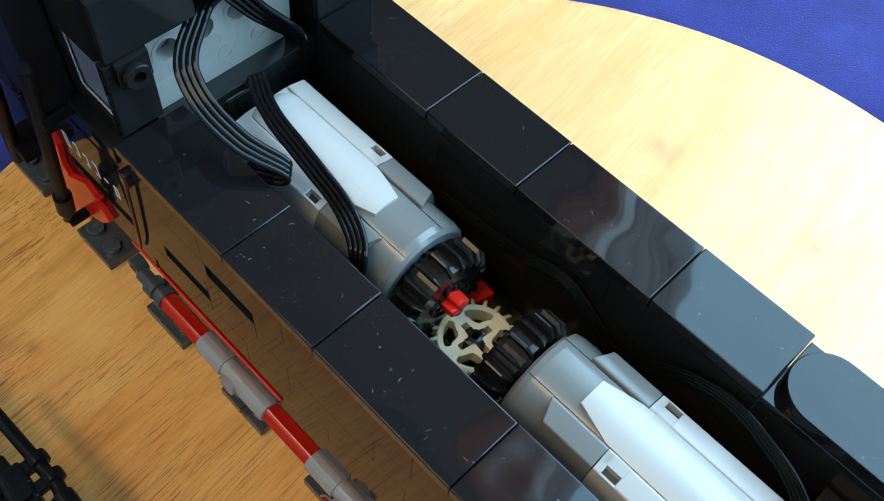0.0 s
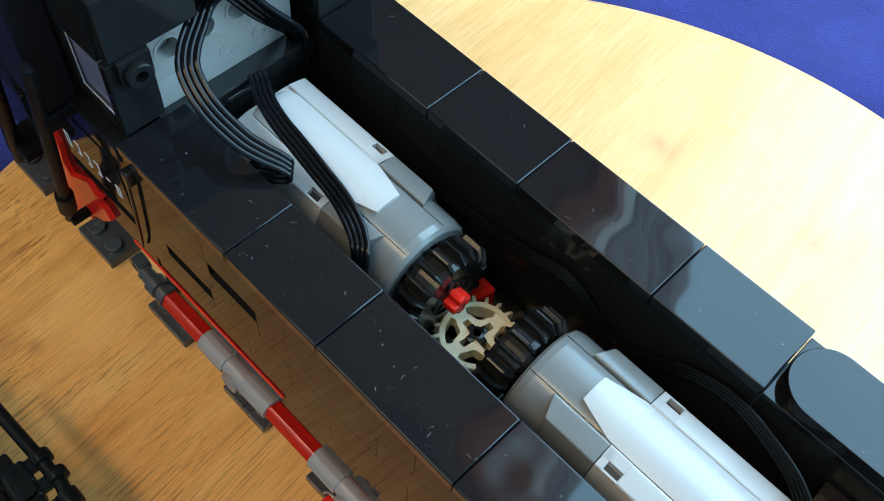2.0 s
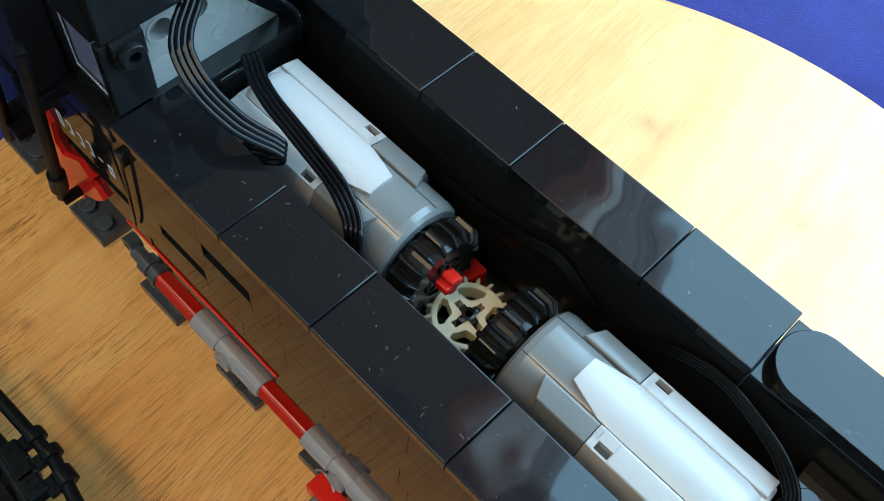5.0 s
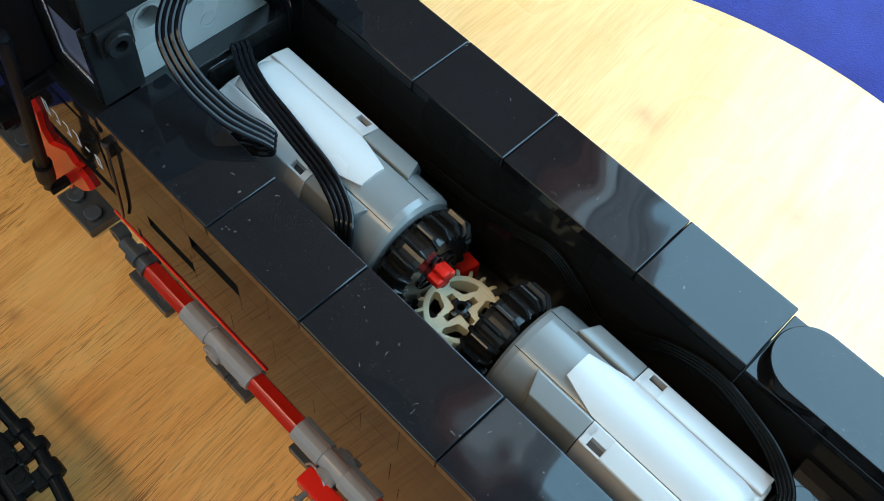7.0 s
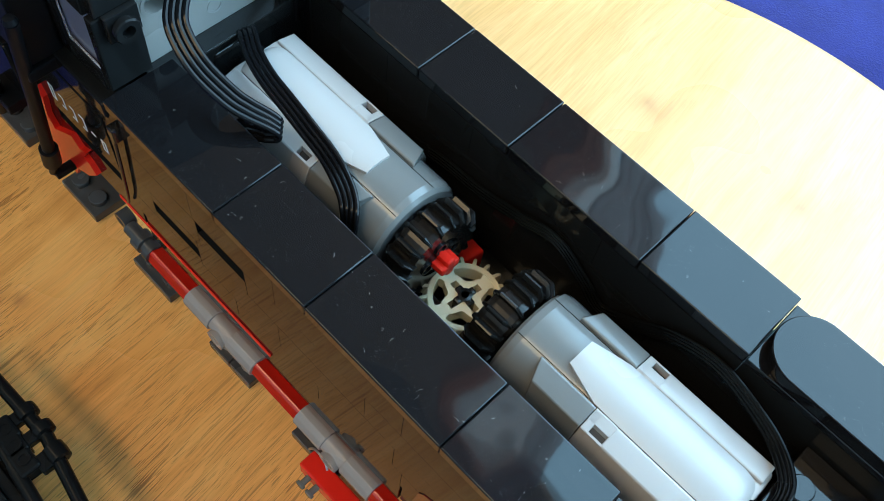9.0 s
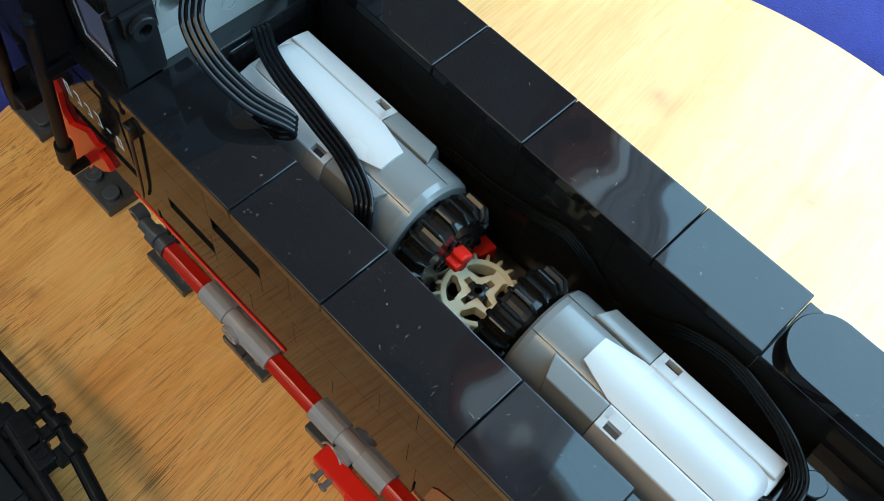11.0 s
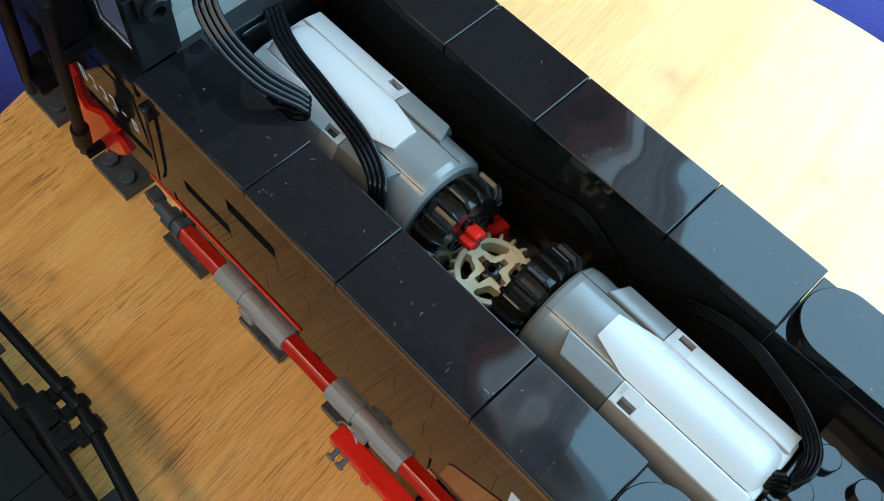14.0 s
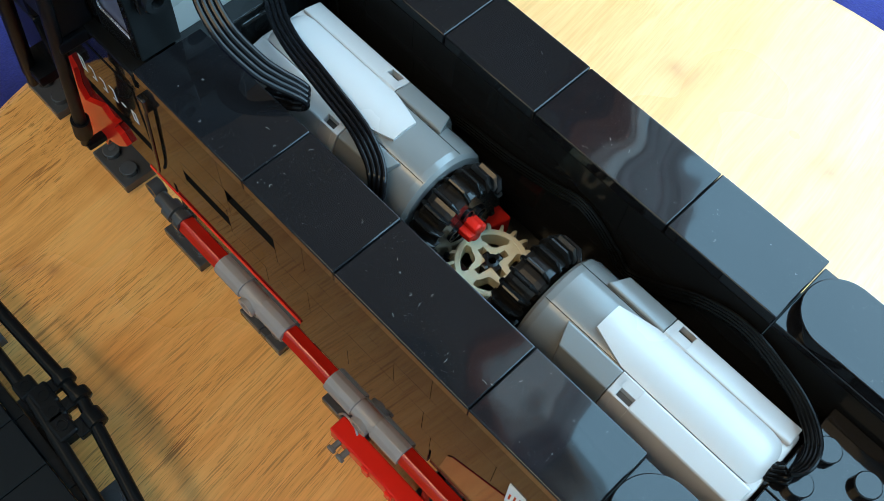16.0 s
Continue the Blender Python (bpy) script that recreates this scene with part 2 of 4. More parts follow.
def part(name, bm, material, parent=None, label="", smooth=True, local=False):
    """Links a bmesh, in millimetres of the world (of the parent where local), as one mesh object under a thing or a part."""
    base = ORIGIN[parent.name] if parent else Vector((0, 0, 0))
    off = Vector((0, 0, 0)) if local else base
    bmesh.ops.transform(bm, matrix=Matrix.Scale(0.001, 4) @ Matrix.Translation(-off), verts=bm.verts)
    bmesh.ops.recalc_face_normals(bm, faces=bm.faces)
    me = bpy.data.meshes.new(name)
    if smooth:
        for e in bm.edges:
            if len(e.link_faces) == 2:
                a, b = sorted(f.calc_area() for f in e.link_faces)
                if e.calc_face_angle(0) > radians(12 if b > 5 * a else 32):
                    e.smooth = False
        for f in bm.faces:
            f.smooth = True
    bm.to_mesh(me)
    bm.free()
    for k in material if isinstance(material, (list, tuple)) else (material,):
        me.materials.append(k)
    ob = new(name, me)
    if parent:
        ob.parent = parent
    ORIGIN[ob.name] = base
    return tagged(ob, label) if label else ob


def single(name, bm, material, x, y, z, label, category, group="", kind="", smooth=True):
    """A thing of one mesh, with its origin at x, y, z."""
    ob = part(name, bm, material, None, "", smooth)
    ob.data.transform(Matrix.Translation((-x / 1000, -y / 1000, -z / 1000)))
    ob.location = (x / 1000, y / 1000, z / 1000)
    return tagged(ob, label, category, group, kind)


def box(bm, x0, x1, y0, y1, z0, z1, bevel=0.0, seg=2):
    vs = [bm.verts.new((x, y, z)) for z in (z0, z1) for y in (y0, y1) for x in (x0, x1)]
    fs = [bm.faces.new([vs[i] for i in q]) for q in ((0, 2, 3, 1), (4, 5, 7, 6), (0, 1, 5, 4), (2, 6, 7, 3), (0, 4, 6, 2), (1, 3, 7, 5))]
    if bevel:
        es = list({e for f in fs for e in f.edges})
        bmesh.ops.bevel(bm, geom=es, offset=bevel, segments=seg, profile=0.5, affect="EDGES")
    return bm


def prism(bm, poly, axis, a, b, bevel=0.0):
    """poly: points of the plane across the axis (x: y z, y: x z, z: x y), drawn out from a to b."""
    def place(p, d):
        return {"x": (d, p[0], p[1]), "y": (p[0], d, p[1]), "z": (p[0], p[1], d)}[axis]
    lo = [bm.verts.new(place(p, a)) for p in poly]
    hi = [bm.verts.new(place(p, b)) for p in poly]
    n = len(poly)
    fs = [bm.faces.new(lo), bm.faces.new(hi[::-1])] + [bm.faces.new((lo[i], lo[(i + 1) % n], hi[(i + 1) % n], hi[i])) for i in range(n)]
    if bevel:
        bmesh.ops.recalc_face_normals(bm, faces=fs)
        es = [e for e in {e for f in fs for e in f.edges} if e.calc_face_angle(0) > radians(25)]
        bmesh.ops.bevel(bm, geom=es, offset=bevel, segments=2, profile=0.5, affect="EDGES")
    return bm


def lathe(bm, profile, centre, axis="z", seg=32):
    """profile: (radius, height) pairs, turned about the axis through centre."""
    c = Vector(centre)
    p = list(profile)
    bored = len(p) == 4 and p[0][1] == p[1][1] and p[2][1] == p[3][1] and p[0][0] == p[3][0] < p[1][0]
    if bored:
        p.append(p[0])
    rings = []
    for r, h in p:
        ring = []
        for i in range(seg if r > 1e-6 else 1):
            a = 2 * math.pi * i / seg
            u, w = r * math.cos(a), r * math.sin(a)
            ring.append(bm.verts.new(c + Vector({"z": (u, w, h), "x": (h, u, w), "y": (u, h, w)}[axis])))
        rings.append(ring)
    if bored:
        for v in rings.pop():
            bm.verts.remove(v)
        rings.append(rings[0])
    for p, q in zip(rings, rings[1:]):
        for i in range(seg):
            j = (i + 1) % seg
            quad = [p[i % len(p)], p[j % len(p)], q[j % len(q)], q[i % len(q)]]
            quad = list(dict.fromkeys(quad))
            if len(quad) > 2:
                bm.faces.new(quad)
    for ring, flip in ((rings[0], True), (rings[-1], False)):
        if len(ring) > 2 and not bored:
            bm.faces.new(ring[::-1] if flip else ring)
    return bm


def smooth_path(points, steps=8):
    """Catmull-Rom through the points."""
    p = [Vector(q) for q in points]
    p = [2 * p[0] - p[1]] + p + [2 * p[-1] - p[-2]]
    out = []
    for i in range(1, len(p) - 2):
        for k in range(steps):
            t = k / steps
            a, b, c, d = p[i - 1:i + 3]
            out.append(0.5 * (2 * b + (c - a) * t + (2 * a - 5 * b + 4 * c - d) * t * t + (3 * b - a - 3 * c + d) * t ** 3))
    return out + [p[-2]]


def tube(bm, path, r, seg=10, side=None, offset=0.0):
    """A round wire along a path; side: the ribbon's cross direction at each point, along which this wire lies offset."""
    rings, up = [], None
    n = len(path)
    for i, q in enumerate(path):
        tan = (path[min(i + 1, n - 1)] - path[max(i - 1, 0)]).normalized()
        if up is None:
            up = tan.orthogonal().normalized()
        up = (up - tan * up.dot(tan)).normalized()
        w = tan.cross(up)
        c = q.copy()
        if side is not None:
            s = side[i] if isinstance(side, list) else side
            s = (s - tan * s.dot(tan)).normalized()
            c += s * offset
        rings.append([bm.verts.new(c + r * (math.cos(a) * up + math.sin(a) * w)) for a in (2 * math.pi * k / seg for k in range(seg))])
    for a, b in zip(rings, rings[1:]):
        for k in range(seg):
            bm.faces.new((a[k], a[(k + 1) % seg], b[(k + 1) % seg], b[k]))
    bm.faces.new(rings[0][::-1])
    bm.faces.new(rings[-1])
    return bm


def rod(bm, p, q, r, seg=20):
    return tube(bm, [Vector(p), Vector(q)], r, seg)


def B():
    return bmesh.new()


# ---- the room: plain walls round the table, one window, one added fill opening ----
def wall(name, x0, x1, y0, y1, z0, z1, material=PLASTER):
    return single(name, box(B(), x0, x1, y0, y1, z0, z1), material, x0, y0, z0, "", "wall" if "wall" in name else name.split("_")[0], "", "structure", False)


def windowed_wall(name, number, y0, y1, face, xs, zs, hole, mullions, label, paint):
    """A wall across the room with one framed opening."""
    a, b, c, d = (1000 * k for k in hole)
    w = thing(name, 0, face, zs[0], "unseen plastered wall around a window opening", "wall", "", "structure")
    for x0, x1, z0, z1 in ((xs[0], a, *zs), (b, xs[1], *zs), (a, b, zs[0], c), (a, b, d, zs[1])):
        part("wall_panel", box(B(), x0, x1, y0, y1, z0, z1), paint, w, "", False)
    win = thing("window_%d" % number, (a + b) / 2, face, c, label, "window", "", "structure")
    f0, f1 = (face + 2, face + 45) if y1 > face else (face - 45, face - 2)
    for x0, x1, z0, z1 in [(a, a + 50, c, d), (b - 50, b, c, d), (a + 50, b - 50, c, c + 50), (a + 50, b - 50, d - 50, d)] + [(m, m + 45, c + 50, d - 50) for m in mullions]:
        part("window_frame", box(B(), x0, x1, f0, f1, z0, z1, 4), WALLPAINT, win, "", False)


def room():
    X0, X1, Y0, Y1, Z0, Z1 = -1900, 2100, VY * 1000, WY * 1000, -30, 2350
    wall("wall_west", X0 - 100, X0, Y0, Y1, Z0, Z1)
    wall("wall_east", X1, X1 + 100, Y0, Y1, Z0, Z1)
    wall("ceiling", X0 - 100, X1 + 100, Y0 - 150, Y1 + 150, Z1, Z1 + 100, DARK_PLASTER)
    span = (X0 - 100, X1 + 100)
    windowed_wall("wall_north", 1, Y1, Y1 + 150, Y1, span, (Z0, Z1), (WX0, WX1, WZ0, WZ1), (620,), "tall added white-framed opening around the warm fill lamp", DARK_PLASTER)
    # opening added for the fill lamp
    windowed_wall("wall_south", 2, Y0 - 150, Y0, Y0, span, (Z0, Z1), (VX0, VX1, VZ0, VZ1), (-330,), "added white-framed opening around the warm fill lamp", PLASTER)
    for x0, x1, material, label in ((-168, -76, CURTAIN, "mauve curtain drawn to the window's side"), (-276, -171, SHEER, "pale sheer curtain at the window's edge")):
        bm = B()
        cols = []
        for i in range(45):
            x = x0 + (x1 - x0) * i / 44
            y = Y1 - 30 + 12 * math.sin(i * 0.75) + 5 * math.sin(i * 1.9)
            cols.append([bm.verts.new((x + 5 * math.sin(z / 300 + i * 0.2), y, z)) for z in range(10, 2211, 220)])
        for p, q in zip(cols, cols[1:]):
            for k in range(len(p) - 1):
                bm.faces.new((p[k], q[k], q[k + 1], p[k + 1]))
        bmesh.ops.solidify(bm, geom=list(bm.faces), thickness=1.0)
        single("curtain", bm, material, (x0 + x1) / 2, Y1 - 30, 10, label, "curtain")


def ground_cloth():
    bm = B()
    n, size = 90, 4200.0
    grid = []
    for j in range(n + 1):
        row = []
        for i in range(n + 1):
            u, w = 2 * i / n - 1, 2 * j / n - 1
            x, y = 52 + size / 2 * (0.25 * u + 0.75 * u ** 3), -700 * abs(w) ** 3 * (w < 0) + 40 + 760 * w if w > 0 else 40 + size / 2 * (0.25 * w + 0.75 * w ** 3) * 1.1
            z = -18 + 5 * noise.noise((x / 60, y / 110, 3.1)) + 2 * noise.noise((x / 22 + y / 30, y / 40, 7.7))
            if math.hypot(x - 51, y - 41) < 182:
                z = -19.5
            row.append(bm.verts.new((x, y, z)))
        grid.append(row)
    for a, b in zip(grid, grid[1:]):
        for i in range(n):
            bm.faces.new((a[i], a[i + 1], b[i + 1], b[i]))
    return single("ground", bm, CLOTH, 51, 41, -19.5, "royal blue felt cloth with soft folds under the board", "cloth", "", "structure")


def board():
    bm = B()
    R = 176.8
    lathe(bm, [(R - 3, -19), (R - 0.8, -18), (R, -15.5), (R, -3.5), (R - 0.8, -1), (R - 3, 0), (0, 0)], (0, 0, 0), "z", 160)
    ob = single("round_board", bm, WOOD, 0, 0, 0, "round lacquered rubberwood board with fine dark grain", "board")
    ob.location = (0.0514, 0.0407, 0)
    return ob


room()
ground_cloth()
board()


# ---- track ----
def stud(bm, x, y, z, r=2.4, h=1.8):
    return lathe(bm, [(r, -0.2), (r, h - 0.2), (r - 0.2, h), (0, h)], (x, y, z), "z", 24)


def track(name, yc, x0, centres, label):
    t = thing(name, x0, yc, 0, label, "train track", "track lengths under the trains")
    for c, half in centres:
        w = 3.95 if half else 7.9
        bm = B()
        box(bm, c - w, c + w, yc - 32, yc + 32, 0.1, 3.3, 0.3)
        for sx in ((0,) if half else (-4, 4)):
            for sy in (-28, -20, 20, 28):
                if abs(sy) == 28:
                    stud(bm, c + sx, yc + sy, 3.2)
        part("tie", bm, TIE_GREY, t)
    ends = [c for c, _ in centres]
    for s in (-19, 19):
        bm = B()
        box(bm, min(ends) - 5, max(ends) + 5, yc + s - 2.2, yc + s + 2.2, 3.2, 5.2, 0.3)
        box(bm, min(ends) - 5, max(ends) + 5, yc + s - 1.0, yc + s + 1.0, 5.0, 9.0, 0.3)
        part("rail", bm, TIE_GREY, t)
    return t


track("train_track", 32, -60, [(-109.2, False), (-76.2, False), (-43.2, False), (-14.7, True)], "dark grey plastic train track length with studded ties on the board")
track("train_track", 32, -6, [(-6.6, True), (21.8, False), (54.8, False), (87.0, False), (119.0, False), (151.0, False)], "dark grey plastic train track length with studded ties under the tender")
track("train_track", -80, -60, [(-60, False), (-28, False), (4, False), (36, False), (68, False), (100, False), (132, False)], "dark grey plastic train track under the second locomotive")


# ---- the tender ----
def tile(bm, x0, x1, y0, y1, top):
    g = 0.08
    box(bm, x0 + g, x1 - g, y0 + g, y1 - g, top - 2.8, top, 0.28, 3)
    box(bm, x0 + 0.5, x1 - 0.5, y0 + 0.5, y1 - 0.5, top - 3.2, top - 2.7)
    return bm


tender = thing("tender", 24, 32, 9, "glossy black model train tender built of plastic bricks, its roof removed", "train tender")

YL, YR0, YR1 = 15.5, 48.7, 64.75
TOP = 90.0
for x0, x1, dz in ((-32, 0, 0.0), (0, 24, 0.05), (24, 56, -0.05), (56, 80, 0.08)):
    part("tile", tile(B(), x0, x1, -0.25, YL, TOP + dz), BLACK_TOP, tender)
    part("tile", tile(B(), x0, x1, YR0, YR1, TOP + dz), BLACK_TOP, tender)


def round_tile(x0, x1, y0, y1, z0, z1):
    r = (y1 - y0) / 2
    yc = (y0 + y1) / 2
    poly = [(x0 + r - r * math.cos(a), yc + r * math.sin(a)) for a in (math.pi / 2 - math.pi * k / 28 for k in range(29))]
    poly = poly[::-1]
    poly += [(x1, y1), (x1, y0)]
    return prism(B(), poly, "z", z0, z1, 0.2)


for y0, y1 in ((0.2, 15.2), (49.0, 64.2)):
    part("wall_plate", box(B(), 80.1, 128, y0, y1, 86.85, 88.5, 0.15, 1), BLACK_TOP, tender)
part("round_end_tile", round_tile(80.1, 128, 0.6, 15.0, 88.55, 91.5), BLACK_TOP, tender)
part("round_end_tile", round_tile(80.3, 128, 49.2, 63.6, 88.55, 91.6), BLACK_TOP, tender)

# brick courses of the long walls: x bounds of each brick
COURSES = [
    (77.2, 86.75, [-32, -8.6, 15.2, 48, 80, 128]),
    (67.6, 77.15, [-32, -8.0, 6.2, 39, 64, 96, 128]),
    (58.0, 67.55, [-32, -24.4, -9.6, 15.0, 47, 72, 128]),
    (50.6, 57.95, [-32, 1, 26, 49.6, 81, 128]),
]
SLOTS = {(67.6, -8.0): (72.9, 77.15), (58.0, -24.4): (60.6, 64.6)}
for z0, z1, xs in COURSES:
    for a, b in zip(xs, xs[1:]):
        bm = B()
        gap = SLOTS.get((z0, a))
        if gap:
            box(bm, a + 0.06, b - 0.06, 0.05, YL - 0.3, z0 + 0.03, gap[0], 0.0, 1)
            if gap[1] < z1 - 0.5:
                box(bm, a + 0.06, b - 0.06, 0.05, YL - 0.3, gap[1], z1 - 0.03, 0.0, 1)
            box(bm, a + 0.06, b - 0.06, 5.0, YL - 0.6, gap[0] - 0.1, min(gap[1], z1 - 0.1))
        else:
            box(bm, a + 0.06, b - 0.06, 0.05 + 0.03 * random.random(), YL - 0.3, z0 + 0.03, z1 - 0.03, 0.0, 1)
        part("brick", bm, BLACK, tender)
        part("brick", box(B(), a + 0.06, b - 0.06, YR0 + 0.3, YR1 - 0.1, z0 + 0.03, z1 - 0.03, 0.0, 1), BLACK, tender)
# lower sill, set back a little, that ends in a step
part("sill", box(B(), -32, 49.5, 0.3, 15, 39.6, 50.55, 0.15, 1), BLACK, tender)
part("sill", box(B(), 49.7, 128, 0.7, 15, 39.6, 50.55, 0.15, 1), BLACK, tender)
part("sill", box(B(), -32, 128, 49, 63.5, 46.2, 50.55, 0.15, 1), BLACK, tender)
part("floor_plate", box(B(), -34, 128, 15.1, 63.4, 42.6, 46.1, 0.2, 1), BLACK, tender)
part("inner_floor", box(B(), -34, 128, 15.2, 48.6, 46.3, 53.0, 0.2, 1), BLACK_SATIN, tender)
part("red_edge", box(B(), -42, 10.5, -0.12, 0.27, 44.8, 46.0, 0.1), RED_BRIGHT, tender, "thin bright red strip along the foot of the wall")
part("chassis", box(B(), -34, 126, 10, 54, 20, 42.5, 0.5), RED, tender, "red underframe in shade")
for x in (-14, 26, 66, 106):
    for s in (13, 51):
        y = s
        bm = lathe(B(), [(8, -2.5), (8, 1.6), (9, 2.4), (9, 3.6), (2, 3.8), (2, -2.5)], (x, y, 17.4), "y", 28)
        part("wheel", bm, BLACK_SATIN, tender)

# rear deck with studs
for y0, y1, rows in ((15.7, 28.5, (24.6,)), (28.6, 48.6, (32.6, 40.7))):
    for x0 in (96.8, 112.8):
        bm = box(B(), x0, x0 + 15.8, y0, y1, 53.1, 81.2, 0.2)
        for sx in (x0 + 3.3, x0 + 11.3):
            for sy in rows:
                stud(bm, sx, sy, 81.2)
        part("stud_plate", bm, BLACK_TOP, tender)

# pipe run along the foot of the wall: red rods in grey joiners
PY, PZ = 0.1, 29.5


def bar(name, x0, x1, y, z, r, material, parent, label=""):
    bm = lathe(B(), [(r - 0.3, x0), (r, x0 + 0.3), (r, x1 - 0.3), (r - 0.3, x1)], (0, y, z), "x", 24)
    return part(name, bm, material, parent, label)


def ribbed_bar(x0, x1, y, z, r):
    poly = []
    for k in range(16):
        a = math.pi / 8 * k + 0.2
        q = r if k % 4 in (0, 1) else r * 0.80
        poly.append((y + q * math.cos(a), z + q * math.sin(a)))
    return prism(B(), poly, "x", x0, x1, 0.1)


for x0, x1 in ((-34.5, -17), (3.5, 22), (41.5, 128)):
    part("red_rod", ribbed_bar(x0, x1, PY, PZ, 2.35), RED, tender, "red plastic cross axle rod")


def joiner(x0, x1):
    xm = (x0 + x1) / 2
    bm = B()
    for a, b in ((x0, xm - 3.2), (xm + 3.2, x1)):
        poly = [(PY + 2.95 * math.cos(math.pi / 6 * k + 0.26), PZ + 2.95 * math.sin(math.pi / 6 * k + 0.26)) for k in range(12)]
        prism(bm, poly, "x", a, b, 0.15)
    box(bm, xm - 3.3, xm + 3.3, PY - 1.6, PY + 1.6, PZ - 2.0, PZ + 2.2, 0.6)
    # cross tube with an open bore
    lathe(bm, [(1.5, -3.0), (2.6, -3.0), (2.6, 0.4), (1.5, 0.4)], (xm, PY - 0.4, PZ - 1.2), "y", 24)
    lathe(bm, [(2.1, xm - 3.3), (2.45, xm - 3.3), (2.45, xm + 3.3), (2.1, xm + 3.3)], (0, PY, PZ), "x", 24)
    return bm


part("pipe_joiner", joiner(-19.2, 4.8), CONNECTOR, tender, "pale grey plastic pipe joiner with a cross bore")
part("pipe_joiner", joiner(19.8, 43.6), CONNECTOR, tender, "pale grey plastic pipe joiner with a cross bore")
bm = lathe(B(), [(1.2, -44.2), (1.9, -43.6), (1.9, -40), (2.7, -39.9), (2.7, -37), (2.0, -36.8), (2.0, -35.6), (2.7, -35.5), (2.7, -33.5)], (0, PY, PZ), "x", 24)
lathe(bm, [(1.3, -1.6), (2.3, -1.6), (2.3, 1.6), (1.3, 1.6)], (-46.0, PY + 0.6, PZ + 0.6), "y", 24)
part("pipe_end", bm, TIE_GREY, tender, "dark grey elbow at the pipe's end")

# red brake beam with two dark pins
beam = part("brake_beam", box(B(), 23.4, 118, -5.1, -0.3, 6.2, 12, 0.5), RED_BRIGHT, tender, "bright red plastic beam")
for x in (27.0, 30.0):
    bm = lathe(B(), [(0.9, -8.2), (1.25, -8.0), (1.25, -7.3), (0.8, -7.2), (0.8, -5.0)], (x, 0, 9.6), "y", 18)
    part("pin", bm, DARK_GREY, beam, "dark grey pin")
part("spring_ring", tube(B(), smooth_path([(23.0, -1.4, 14.0), (24.2, -0.9, 15.6), (26.4, -0.9, 16.2), (28.4, -1.2, 15.8), (29.8, -1.8, 14.6)], 5), 0.3, 10), METAL, tender, "small chrome spring clip")
for x in (35, 43, 51):
    part("lug", box(B(), x, x + 2.4, -5.7, -4.9, 6.5, 10.5, 0.3), RED_BRIGHT, beam)
part("bracket", box(B(), 50, 52.5, -0.4, 10.4, 9, 22.4, 0.2), BLACK_SATIN, tender)
part("bracket", box(B(), 100, 103, -0.4, 10.4, 9, 22.4, 0.2), BLACK_SATIN, tender)
for x in (-26, 12, 60, 100):
    part("pipe_hanger", box(B(), x - 1.2, x + 1.2, PY - 0.8, 10.2, PZ - 0.9, PZ + 0.9, 0.2), BLACK_SATIN, tender)
# flat dark red shape with a sloping top edge
poly = [(53, 47), (54.2, 58), (55.4, 60), (84, 78), (92, 47)]
part("red_shape", prism(B(), poly, "y", -0.1, 0.2), MAROON, tender, "dark red glossy shape low on the wall", False)
bm = prism(B(), [(67.4, 76.4), (67.8, 66), (74, 68), (71, 76)], "y", -0.16, 0.1)
sticker = part("sticker", bm, PAPER, tender, "torn white printed sticker corner", False)
for k in range(3):
    part("print_bar", box(B(), 68.2 + k, 68.6 + k, -0.24, -0.1, 69 + k, 72 + k), RED, sticker, "", False)

# ---- cab end of the tender ----
# side below the waist, with its number sticker
bm = B()
for x0, x1, z0, z1 in ((-74, -32.1, 60.4, 84), (-74, -32.1, 46, 56.6), (-74, -60, 56.6, 60.4), (-35.5, -32.1, 56.6, 60.4)):
    box(bm, x0, x1, 0.1, 6, z0, z1)
box(bm, -60 - 1, -35.5 + 1, 6, 7, 56.6 - 1, 60.4 + 1)
part("cab_side", bm, BLACK, tender, "glossy black cab side panel with a long slit")
part("cab_sill", box(B(), -74, -32.1, -0.4, 6, 84.1, 88.4, 0.5), BLACK, tender)
plate = part("number_panel", box(B(), -64, -36, -0.12, 0.3, 61.2, 80), BLACK, tender, "black sticker with worn white number strokes", False)
for k in range(6):
    # worn strokes: each an open bar shape
    x = -58.6 + 3.7 * k
    z0, z1 = 65.4 + 0.3 * (k % 2), 70.2 - 0.4 * (k % 3)
    strokes = [(x, x + 1.6, z1 - 0.35, z1), (x + 1.25, x + 1.6, z0, z1 - 0.4), (x, x + 1.2, z0, z0 + 0.35)]
    if k == 4:
        strokes = [(x, x + 1.4, 67.6, 68.1)]
    if k in (0, 5):
        strokes.append((x, x + 0.35, z0 + 0.4, z1 - 0.4))
    bm = B()
    for a, b, c, d in strokes:
        box(bm, a, b, -0.2, -0.1, c, d)
    part("number_bar", bm, PAPER, plate, "pale worn strokes", False)
# grab rail from its clip down the panel
rail = tube(B(), smooth_path([(-29.2, -0.8, 84), (-30.4, -1.0, 80), (-32.2, -1.0, 68), (-34.4, -0.9, 56), (-36, -0.7, 51)], 5), 0.4, 10)
part("grab_rail", rail, BLACK_SATIN, tender)
part("rail_clip", box(B(), -31.0, -28.8, -1.6, 0.3, 80.5, 84.5, 0.4), BLACK_SATIN, tender)
